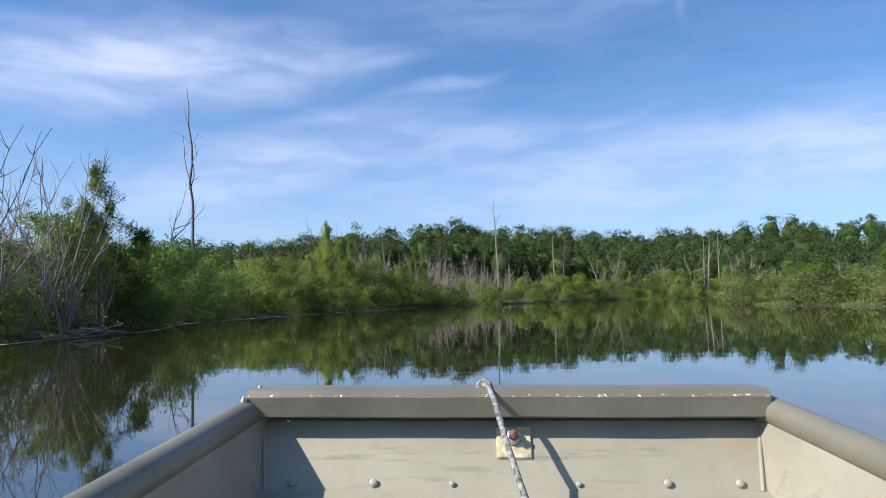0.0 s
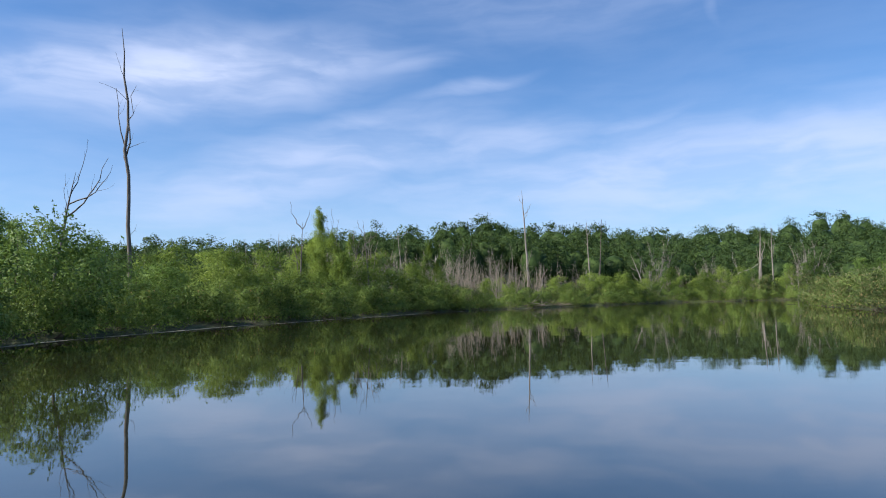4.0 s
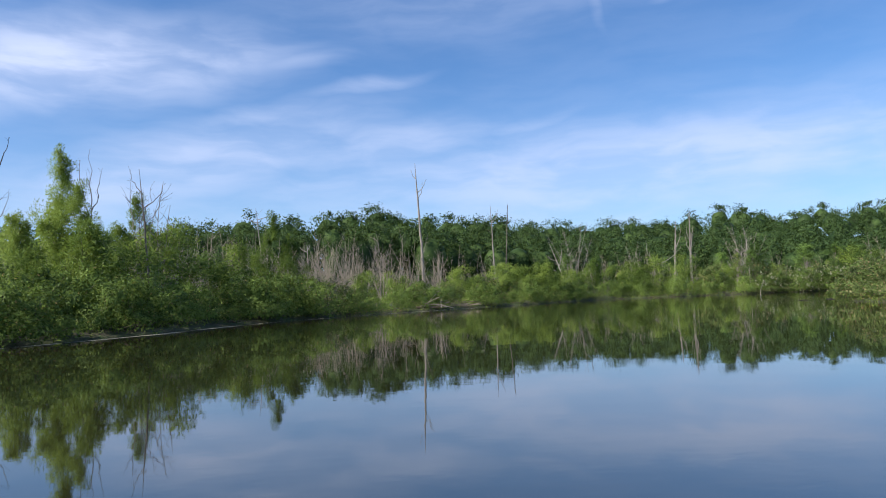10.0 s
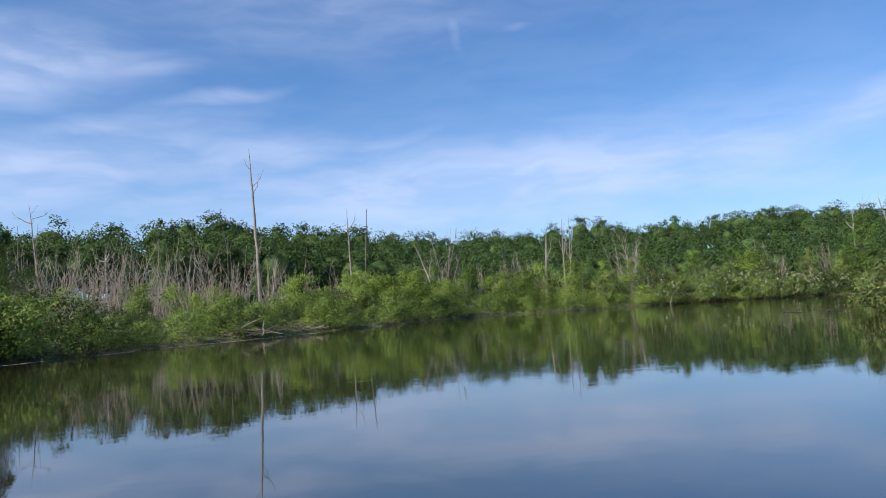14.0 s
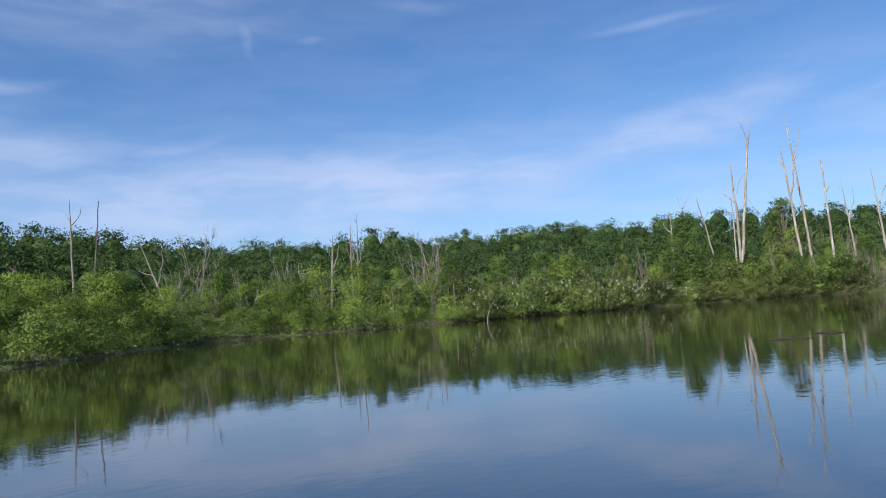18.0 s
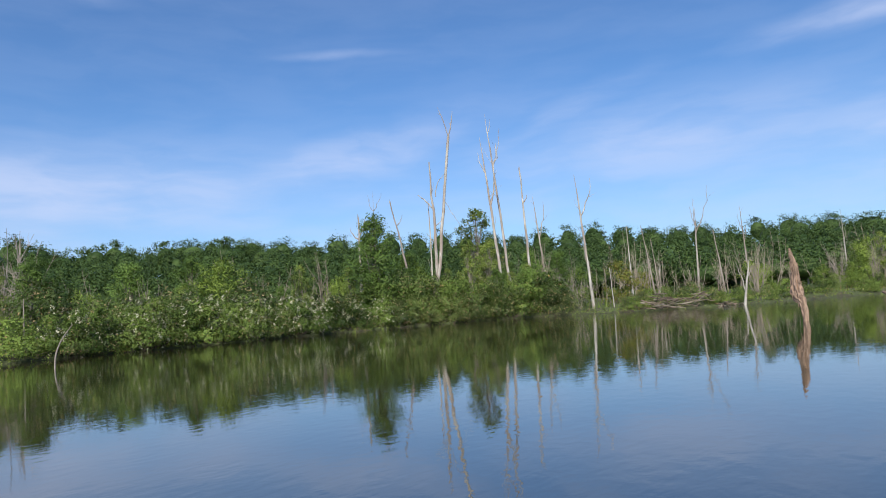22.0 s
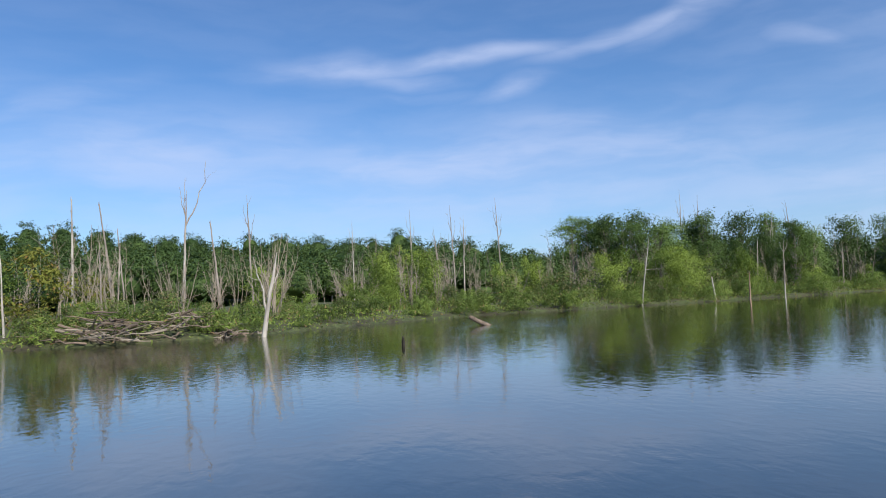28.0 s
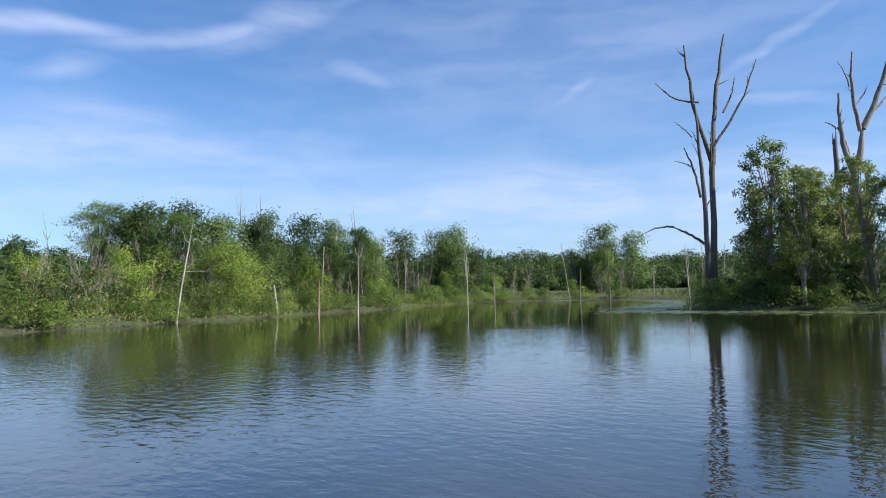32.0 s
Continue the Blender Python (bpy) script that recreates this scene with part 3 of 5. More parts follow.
def thin_limb(rng, wood, line, thick, twigs):
    """A thin bare stem with short straight twigs."""
    tube(wood, line, (thick, thick * 0.25), 4, False)
    for i in range(twigs):
        q = rng.uniform(0.3, 0.95)
        k = int(q * (len(line) - 1))
        along = unit(line[k + 1] - line[k]) if k + 1 < len(line) else unit(line[k] - line[k - 1])
        side = unit(np.cross(along, rng.normal(0, 1, 3)))
        total = np.linalg.norm(line[-1] - line[0])
        tube(wood, bent(rng, line[k], along + side * 0.75, total * rng.uniform(0.14, 0.38) * (1.3 - q), 3, 0.22, 0.06), (thick * 0.45, thick * 0.12), 3, False)


def make_thicket(seed, tall, wide, stems, mat, label, group, twigs=6, name="dead_shrub", thick=0.0065, roots=0.12, slant=0.6):
    """A leafless shrub of many thin crooked stems with twigs."""
    rng = np.random.default_rng(seed)
    root = empty(name, label, "dead shrub", group)
    for i in range(stems):
        wood = Soup()
        a = rng.uniform(0, 6.28)
        q = rng.uniform(0.1, 1) * wide / tall * slant
        line = bent(rng, (np.cos(a) * roots * wide * q * 0.6 / slant, np.sin(a) * roots * wide * q * 0.6 / slant, -0.15), (np.cos(a) * q * (1 - roots), np.sin(a) * q * (1 - roots), 1), tall * rng.uniform(0.4, 1.0), 7, 0.10, 0.05)
        thin_limb(rng, wood, line, thick * tall, twigs)
        tagged(part("stem", wood.mesh("stem", mat), root), kind="stuff")
    return root


def stand(ob, x, y, size=1.0, turn=0.0, z=None, copy=True, squash=1.0):
    """Puts a copy of a thing on the ground at x, y."""
    h = float(land_height([(x, y)])[0]) if z is None else z
    m = Matrix.LocRotScale((x, y, h), Euler((0, 0, turn)), (size, size, size * squash))
    if not copy:
        ob.matrix_basis = m
        return ob
    twin = copy_thing(ob, Matrix())
    twin.matrix_basis = m
    return twin

# ---- kinds of plants, each in several shapes ----


class Kind:
    """Shapes of one kind of plant: the first standing of each uses it, later ones are copies."""

    def __init__(self, shapes):
        self.shapes, self.used = shapes, set()

    def put(self, x, y, size, turn, pick, squash=1.0, z=None, label=""):
        k = pick % len(self.shapes)
        ob = stand(self.shapes[k], x, y, size, turn, z, k in self.used, squash)
        self.used.add(k)
        return tagged(ob, label)


broad = Kind([make_shrub(10 + i, shrub_leaf, 1.8, 2.7, (0.105, 0.038), 160, 17, "shrubs along the bank",
                         "broad-leaved green shrub hanging over the water's edge") for i in range(5)])
bush = Kind([make_shrub(15 + i, bush_leaf, 1.8, 2.6, (0.095, 0.030), 215, 17, "dull green bushes along the bank",
                        "dull green bush with a few dry leaves at the water's edge") for i in range(4)])
flowering = Kind([make_shrub(20 + i, shrub_leaf, 1.6, 2.5, (0.095, 0.030), 215, 16, "flowering shrubs along the bank",
                             "broad-leaved green shrub dotted with cream-white flower heads", blossom=150) for i in range(2)])
mound = Kind([make_shrub(25 + i, tree_leaf, 3.2, 4.6, (0.115, 0.035), 300, 34, "dense shrubs on the west bank",
                         "dense dark green rounded bush on the bank", "bush", name="round_bush") for i in range(2)])
round_willow = Kind([make_shrub(30 + i, willow_leaf, 3.0, 3.3, (0.15, 0.024), 280, 20, "willow bushes on the bank",
                                "feathery light green willow bush on the bank", "willow bush", name="willow_bush", droop=0.15, spray=0.7) for i in range(4)])
marsh_willow = Kind([make_shrub(40 + i, willow_leaf, 3.4, 3.6, (0.19, 0.036), 185, 17, "willow bushes in the marsh",
                                "light green willow mound in the marsh behind the bank", "willow bush", name="marsh_willow", droop=0.1, spray=0.5) for i in range(4)])
tall_willow = Kind([make_shrub(50 + i, willow_leaf, 6.7, 6.4, (0.12, 0.018), 400, 115, "tall willows",
                               "tall narrow light green willow with a pointed top", "willow", peak=0.86, name="willow", droop=0.0, spray=0.8, fill=0.25) for i in range(2)])
yellow = Kind([make_shrub(60, yellow_leaf, 2.6, 2.2, (0.13, 0.036), 90, 22, "", "yellowing shrub beside bleached dead stems", "shrub", name="yellow_shrub")])
leafy = Kind([make_tree(70 + i, tree_leaf, 6.0, 3.1, 0.06, (0.13, 0.044), 190, 56, "dense dark green broad-leaved tree in the marsh", "trees in the marsh", grey_wood, lump=1.25) for i in range(3)])
airy = Kind([make_tree(80 + i, tree_leaf, 7.2, 5.0, 0.50, (0.14, 0.040), 290, 30, "slim tree with bare grey trunks and a flat gappy crown", "slim trees behind the bank",
                       grey_wood, 3, 1.0, flat=0.6, lump=1.3) for i in range(3)])
poplar = Kind([make_tree(90 + i, poplar_leaf, 7.0, 4.4, 0.0, (0.19, 0.07), 105, 60, "upright green poplar at the pond's far end", "poplars at the far end", grey_wood, lump=1.6) for i in range(3)])
light_tree = Kind([make_tree(95 + i, light_leaf, 6.5, 2.9, 0.24, (0.12, 0.042), 130, 42, "young light green tree with a thin grey trunk", "young trees on the bank", grey_wood, lump=0.85) for i in range(3)])
thicket = Kind([make_thicket(100 + i, 4.0, 2.6, 9, twig_wood, "leafless grey shrub with many thin stems", "dead shrubs in the marsh", 6, "dead_shrub", 0.008) for i in range(4)])
sapling = Kind([make_thicket(110 + i, 5.5, 4.6, 6, twig_wood, "clump of thin dead grey saplings in the marsh", "dead saplings in the marsh", 13, "dead_sapling", 0.0056, 0.75, 0.42) for i in range(7)])
fan = Kind([make_thicket(120 + i, 6.5, 4.6, 12, grey_wood, "large leafless shrub with pale stems fanning out", "large dead shrubs", 12, "dead_bush", 0.0048) for i in range(2)])

# ---- growth along the banks ----


def bank_points(points, step, offset, rng, jitter=0.5):
    """Places along a bank at a distance behind the water's edge."""
    p = np.array(points, float)
    seg = np.hypot(*np.diff(p, axis=0).T)
    s = np.r_[0, np.cumsum(seg)]
    at = np.arange(step * rng.uniform(0.2, 0.8), s[-1], step) + 0.0
    at = at + rng.uniform(-jitter, jitter, len(at)) * step * 0.6
    x, y = np.interp(at, s, p[:, 0]), np.interp(at, s, p[:, 1])
    k = np.clip(np.searchsorted(s, at) - 1, 0, len(seg) - 1)
    d = np.diff(p, axis=0)[k] / seg[k][:, None]
    # the water lies to the right of every bank as its points run
    return np.stack([x - d[:, 1] * offset, y + d[:, 0] * offset], 1)


rng = np.random.default_rng(5)


def grow(kind, points, step, offset, low, high, squash=1.0, wander=0.5, depth=0.0):
    for x, y in bank_points(points, step, offset, rng):
        x, y = x + rng.normal(0, wander * 0.5), y + rng.normal(0, wander * 0.5)
        if depth:
            x, y = x + rng.uniform(-depth, depth), y + rng.uniform(-depth, depth)
        if shore_distance([(x, y)])[0] > 0.15:
            kind.put(x, y, rng.uniform(low, high), rng.uniform(0, 6.28), int(rng.integers(20)), squash)


W, N, E_, S = WEST_BANK, NORTH_BANK, EAST_BANK, SOUTH_BANK
WN = W[10:] + N
# the west bank: willows, with broad-leaved shrubs at the water
grow(round_willow, W[1:4], 2.4, 2.2, 0.8, 1.05)
grow(broad, W[2:6], 1.8, 0.8, 0.45, 0.75)
grow(broad, W[4:8], 1.6, 0.7, 0.6, 0.9)
grow(broad, W[5:8], 2.2, 2.6, 0.8, 1.1)
grow(round_willow, W[7:10], 2.4, 3.4, 0.75, 1.05)
grow(broad, W[7:12], 1.4, 0.8, 0.7, 1.05)
grow(broad, W[8:12], 2.0, 2.6, 0.8, 1.15)
grow(round_willow, W[7:10], 3.4, 6.5, 0.9, 1.25)
grow(marsh_willow, W[2:10], 5.0, 10.0, 0.8, 1.15, depth=2.0)
# the north bank: low shrubs, willow mounds behind
grow(broad, WN[:7], 1.4, 0.7, 0.45, 0.9)
grow(bush, WN[:6], 2.6, 2.6, 0.6, 1.05)
grow(marsh_willow, WN[:6], 5.0, 6.0, 0.45, 0.65, depth=1.5)
grow(broad, N[4:8], 1.4, 0.7, 0.4, 0.95)
grow(flowering, N[6:9], 1.6, 0.5, 0.8, 1.15)
grow(bush, N[6:], 1.6, 0.7, 0.5, 1.05)
grow(round_willow, N[2:6], 3.4, 3.4, 0.5, 0.85)
grow(round_willow, N[5:8], 4.0, 3.6, 0.45, 0.75)
grow(bush, N[5:], 2.6, 2.8, 0.7, 1.5)
grow(marsh_willow, N[3:], 3.8, 7.5, 0.55, 1.1, depth=2.0)
grow(light_tree, N[6:], 4.5, 5.0, 0.35, 0.6, depth=1.5)
# the dense corner between the north and east banks
corner = N[8:]
grow(bush, corner, 1.1, 0.5, 0.5, 0.95)
grow(broad, corner, 1.4, 1.9, 0.9, 1.35)
grow(leafy, corner, 1.8, 3.0, 0.36, 0.52, depth=0.6)
grow(light_tree, corner, 1.9, 3.4, 0.36, 0.5, depth=0.8)
grow(round_willow, corner[:2], 2.4, 5.4, 0.75, 1.05, depth=0.8)
grow(bush, E_[0:3], 1.1, 0.7, 0.35, 0.6)
grow(bush, E_[0:3], 1.5, 2.6, 0.35, 0.6)
# the marsh behind: willow mounds and belts of dead saplings
grow(marsh_willow, WN[2:], 6.5, 14.0, 0.5, 0.8, depth=3.0)
grow(marsh_willow, WN[2:], 9.0, 34.0, 0.7, 1.0, depth=6.0)
grow(thicket, WN, 4.0, 9.0, 0.7, 1.1, depth=3.0)
grow(sapling, WN[1:7], 1.0, 17.0, 0.7, 1.25, depth=3.5)
grow(sapling, WN[1:7], 1.0, 24.0, 0.9, 1.4, depth=4.0)
grow(sapling, WN[1:7], 1.1, 32.0, 1.0, 1.6, depth=5.0)
grow(sapling, N[4:], 4.5, 20.0, 0.6, 1.1, depth=5.0)
grow(leafy, N[3:], 4.2, 19.0, 0.42, 0.72, depth=5.0)
grow(marsh_willow, N[3:], 5.0, 24.0, 0.7, 1.1, depth=5.0)
# the east bank
grow(broad, E_[:4], 1.3, 0.8, 0.26, 0.46)
grow(broad, E_[3:10], 1.2, 0.8, 0.34, 0.58)
grow(bush, E_[2:10], 2.0, 2.4, 0.36, 0.58)
grow(broad, E_[1:9], 2.8, 4.6, 0.3, 0.5)
grow(round_willow, E_[6:10], 4.4, 3.6, 0.7, 1.0)
grow(bush, E_[5:10], 2.2, 4.2, 0.7, 1.15)
grow(marsh_willow, E_[2:7], 5.0, 9.0, 0.35, 0.6, depth=2.5)
grow(marsh_willow, E_[6:11], 4.2, 8.0, 0.5, 0.9, depth=2.5)
grow(marsh_willow, E_[1:12], 6.0, 20.0, 0.5, 0.85, depth=5.0)
grow(sapling, E_[0:11], 2.4, 13.0, 0.55, 0.85, depth=4.0)
grow(sapling, E_[0:9], 2.0, 28.0, 0.8, 1.2, depth=7.0)
grow(thicket, E_[1:10], 2.2, 7.0, 0.5, 0.9, depth=3.0)
grow(broad, E_[9:] + S[:1], 1.8, 1.0, 0.4, 0.7)
grow(marsh_willow, E_[9:] + S[:1], 4.0, 5.0, 0.4, 0.7, depth=2.0)
grow(poplar, E_[9:] + S[:1], 1.7, 9.5, 0.46, 0.68, depth=2.0)
grow(poplar, E_[9:] + S[:2], 1.7, 13.5, 0.70, 0.94, depth=2.5)
grow(sapling, E_[10:] + S[:1], 3.0, 6.0, 0.5, 0.8, depth=2.5)
# the south bank with its point
grow(broad, S[1:8], 1.5, 0.9, 0.4, 0.65)
grow(broad, S[3:8], 1.5, 2.6, 0.6, 0.95)
grow(sapling, S[:3], 2.6, 5.0, 0.45, 0.8, depth=2.5)
grow(marsh_willow, S[:3], 3.0, 3.0, 0.35, 0.55)
grow(light_tree, S[3:8], 2.6, 4.4, 0.5, 0.75, depth=1.4)
grow(light_tree, S[4:8], 2.4, 8.5, 0.6, 0.82, depth=2.0)
grow(light_tree, S[5:8], 2.6, 11.5, 0.6, 0.8, depth=2.0)
grow(sapling, S[3:7], 2.0, 6.5, 0.7, 1.0, depth=2.0)
grow(bush, S[10:18], 1.25, 0.6, 0.6, 0.95)
grow(broad, S[12:17], 1.7, 2.0, 0.6, 0.9)
grow(flowering, S[11:15], 2.6, 2.4, 0.8, 1.1)

# the marsh inside the south bank's point
for x, y in rng.uniform((20, -12), (50, 34), (24, 2)):
    if shore_distance([(x, y)])[0] > 2.5:
        (marsh_willow, bush, thicket)[int(rng.integers(3))].put(x, y, rng.uniform(0.4, 0.75), rng.uniform(0, 6.28), int(rng.integers(20)))

# tall willows and leafy trees that stand out of the growth
for kind, x, y, size, pick in (
        (tall_willow, -12.9, 46.9, 0.93, 0), (tall_willow, -11.3, 51.1, 0.78, 1), (tall_willow, -6.2, 55.6, 0.72, 1), (tall_willow, -11.6, 45.4, 0.72, 1), (mound, -15.3, 22.2, 1.0, 0), (mound, -16.8, 26.8, 1.0, 1), (mound, -15.2, 29.5, 0.72, 0), (mound, -8.6, 51.6, 0.9, 1), (round_willow, -15.4, 9.8, 1.1, 0), (round_willow, -15.0, 13.0, 1.15, 3), (round_willow, -15.3, 15.6, 1.25, 2), (tall_willow, -14.6, 15.4, 0.76, 1),
        (round_willow, -10.6, 44.2, 1.15, 2), (round_willow, -9.6, 48.4, 1.3, 1), (round_willow, -7.6, 52.0, 1.1, 0), (round_willow, -14.8, 35.0, 1.05, 3),
        (round_willow, 9.6, 70.0, 0.85, 1), (round_willow, 11.3, 71.6, 0.95, 0), (round_willow, 7.6, 69.2, 0.85, 2), (round_willow, 8.9, 72.6, 1.0, 3), (round_willow, 4.7, 65.6, 0.85, 1), (round_willow, 12.0, 72.5, 0.95, 0), (round_willow, 14.0, 73.5, 0.8, 3), (round_willow, 19.0, 76.5, 0.9, 1), (round_willow, 25.0, 77.0, 1.1, 2), (round_willow, 21.5, 77.5, 0.95, 3),
        (leafy, 46.3, 72.0, 0.98, 0), (leafy, 33.0, 80.0, 0.6, 1), (leafy, 39.5, 78.0, 0.66, 2), (leafy, 50.5, 72.5, 0.66, 2), (leafy, 36.0, 84.0, 0.72, 0), (leafy, 43.0, 79.0, 0.62, 1),
        (light_tree, 57.0, 70.7, 1.12, 1), (light_tree, 55.0, 69.4, 0.72, 0), (light_tree, 51.5, 68.6, 0.66, 2), (airy, 84.1, 32.6, 0.86, 0), (airy, 82.6, 31.0, 0.84, 1), (airy, 76.0, 31.8, 0.70, 2),
        (leafy, 75.4, 19.5, 0.82, 1), (leafy, -22.5, 31.1, 0.78, 0), (leafy, -20.5, 26.5, 0.72, 2), (leafy, -24.0, 34.0, 0.78, 1), (leafy, 56.0, 67.0, 0.62, 0), (leafy, 58.5, 66.0, 0.6, 1), (light_tree, 49.5, 22.5, 0.92, 0), (light_tree, 48.6, 21.6, 0.78, 1), (light_tree, 47.6, 22.0, 0.72, 2), (light_tree, 49.9, 21.2, 0.7, 2), (yellow, 48.4, 23.4, 0.7, 0), (light_tree, 46.2, 22.6, 0.75, 1), (light_tree, 44.6, 23.0, 0.8, 0), (yellow, 55.3, 61.2, 1.0, 0), (yellow, 66.5, 62.5, 0.8, 0),
        (marsh_willow, 62.0, 49.8, 0.5, 0), (marsh_willow, 72.4, 48.4, 0.85, 2), (marsh_willow, 75.2, 46.2, 0.95, 1), (marsh_willow, 77.6, 48.2, 1.05, 3), (marsh_willow, 79.6, 45.4, 1.05, 2), (light_tree, 76.4, 47.4, 0.60, 1),
        (fan, 21.8, 99.0, 1.35, 0), (fan, 33.2, 82.3, 1.1, 1), (fan, 41.4, 96.3, 1.2, 0), (fan, 12.0, 92.0, 0.8, 1), (fan, 28.0, 95.0, 0.9, 0), (fan, 16.3, 82.0, 0.75, 1),
        (fan, 100.0, 39.5, 1.1, 0), (fan, 53.3, 63.0, 0.45, 1), (fan, 94.0, 50.0, 0.9, 1),
        (fan, -15.5, 11.0, 0.80, 0), (fan, -15.0, 9.4, 0.95, 1), (fan, -14.2, 12.2, 0.85, 0), (fan, -16.5, 11.6, 1.0, 1), (fan, -13.8, 8.5, 0.62, 1), (fan, -13.7, 10.2, 0.55, 0), (fan, -13.9, 12.6, 0.6, 1), (fan, -16.2, 14.0, 0.92, 1), (thicket, -13.6, 11.5, 0.9, 2), (thicket, -13.4, 13.0, 0.8, 1), (fan, -10.2, 49.5, 0.9, 0)):
    kind.put(x, y, size, rng.uniform(0, 6.28), pick)
# dead saplings between the north bank and the wood
grow(sapling, N[2:8], 2.6, 13.0, 0.55, 0.85, depth=4.0)

# ---- dead trees: place, height, lean, thickness, the way they are seen from, and limbs ----
GREY = "tall bare grey dead tree standing in the marsh"
PALE = "bleached bare dead tree with flaking bark"
DARK = "dark leafless dead tree above the willows"


def dead_tree(label, mat, x, y, tall, lean, thick, yaw, limbs=(), seed=1, twigs=2, depth=0, broken=False, wobble=0.016, name="dead_tree", z=None, group="dead trees in the marsh"):
    ob = make_snag(name, label, mat, tall, thick * (0.62 if tall < 13 and thick < 0.21 else 0.9), limbs, seed, lean, twigs, depth, group, broken, wobble)
    return stand(ob, x, y, 1.0, radians(yaw), z, False)


dead_tree(DARK, dark_wood, -17.6, 32.4, 12.8, (-0.5, 0), 0.15, 2, ((0.50, -0.55, 0.1, 3.9, 0.5), (0.56, 0.35, -0.1, 3.2, 0.42), (0.30, 0.35, 0, 0.5, 0.16)), 21, 2, wobble=0.03)
dead_tree(DARK, dark_wood, -16.6, 24.8, 4.9, (0.9, 0), 0.085, 2, ((0.72, 1.1, 0.3, 1.9, 0.6), (0.80, 1.5, -0.2, 1.1, 0.5), (0.86, 0.5, 0.1, 1.8, 0.45), (0.7, -0.15, 0.2, 1.5, 0.35)), 22, 2)
dead_tree(DARK, dark_wood, -12.8, 42.1, 5.1, (0.25, 0), 0.085, -5, ((0.93, -0.75, 0.1, 1.6, 0.6), (0.93, 0.5, -0.1, 1.1, 0.55), (0.6, -0.7, 0.2, 1.0, 0.4), (0.55, -1.0, 0, 1.2, 0.3)), 23, 2)
dead_tree(DARK, dark_wood, -9.4, 46.5, 5.6, (-0.4, 0), 0.07, -6, ((0.75, 0.8, 0.1, 1.0, 0.5), (0.85, -0.5, 0.1, 1.0, 0.5)), 24, 3)
dead_tree(DARK, dark_wood, -12.0, 47.6, 4.6, (0.1, 0), 0.07, 30, ((0.8, -0.9, 0, 2.1, 0.5), (0.85, -0.4, 0.2, 2.3, 0.5), (0.9, 0.35, 0, 1.7, 0.5), (0.95, 0.0, 0.2, 2.3, 0.45)), 70, 3)
dead_tree(DARK, dark_wood, -10.9, 49.4, 4.4, (0.2, 0), 0.06, 30, ((0.85, 0.9, 0, 1.6, 0.5), (0.9, 0.6, 0.2, 1.9, 0.45), (0.8, 0.2, 0, 1.7, 0.4)), 71, 3)
dead_tree(DARK, dark_wood, -12.9, 43.2, 4.6, (-0.5, 0), 0.05, 38, ((0.7, 0.5, 0, 1.3, 0.5), (0.75, -0.3, 0, 1.2, 0.5)), 72, 2)
dead_tree(GREY, grey_wood, 3.6, 86.3, 13.1, (-0.5, 0), 0.15, -14, ((0.78, 0.85, 0.1, 1.3, 0.3), (0.74, 0.6, -0.2, 1.5, 0.25), (0.88, -0.5, 0.1, 1.0, 0.3)), 25, 1)
dead_tree(PALE, pale_wood, -7.5, 90.3, 5.6, (-0.15, 0), 0.13, -14, ((0.9, -0.8, 0, 0.6, 0.6), (0.93, 0.3, 0, 0.7, 0.6)), 26, 1, broken=True)
dead_tree(GREY, grey_wood, 15.2, 112.5, 12.2, (-0.3, 0), 0.2, -14, ((0.80, 0.9, 0.1, 1.9, 0.5),), 27, 2)
dead_tree(DARK, dark_wood, 16.6, 112.8, 12.0, (0.7, 0), 0.16, -14, (), 28, 1, broken=True)
dead_tree(GREY, grey_wood, 45.4, 118.0, 11.3, (0.1, 0), 0.2, -20, ((0.55, 0.5, 0, 3.0, 0.5), (0.6, -0.5, 0, 2.4, 0.4)), 29, 3)
dead_tree(GREY, grey_wood, 46.8, 127.0, 10.8, (0.6, 0), 0.22, -20, ((0.6, 1.0, 0, 3.2, 0.5),), 30, 2)
dead_tree(PALE, pale_wood, 44.0, 127.0, 6.2, (-1.2, 0), 0.13, -20, ((0.6, 4.5, 0, 3.0, 0.7), (0.7, -0.8, 0, 3.4, 0.6)), 31, 3)
dead_tree(GREY, grey_wood, 3.2, 68.7, 3.3, (0.45, 0), 0.06, -14, (), 32, 1, broken=True)
dead_tree(GREY, grey_wood, -11.4, 87.7, 9.2, (-0.8, 0), 0.13, -10, ((0.85, -1.3, 0, 0.9, 0.5), (0.88, 1.4, 0, 0.7, 0.4)), 33, 2)
dead_tree(GREY, grey_wood, 34.0, 94.5, 8.5, (0.2, 0), 0.13, -40, ((0.5, 0.4, 0, 2.8, 0.6), (0.5, -0.5, 0, 2.0, 0.5)), 34, 3)
dead_tree(GREY, grey_wood, 16.4, 81.7, 5.2, (-1.9, 0), 0.11, -38, ((0.4, -1.2, 0, 1.2, 0.5), (0.55, 0.3, 0.2, 2.2, 0.5), (0.65, -1.0, 0, 0.5, 0.4)), 35, 4, 1)
dead_tree(GREY, grey_wood, 29.6, 74.6, 1.9, (0.0, 0), 0.06, -42, (), 36, 0, broken=True)
dead_tree(PALE, pale_wood, 47.3, 73.4, 5.9, (0.1, 0), 0.16, -64, ((0.8, -0.5, 0, 0.7, 0.5), (0.84, 0.4, 0, 0.9, 0.5)), 38, 1, broken=True)
dead_tree(GREY, grey_wood, 49.1, 70.9, 6.7, (-1.2, 0), 0.12, -64, ((0.8, 0.35, 0, 0.6, 0.4),), 39, 1, broken=True)
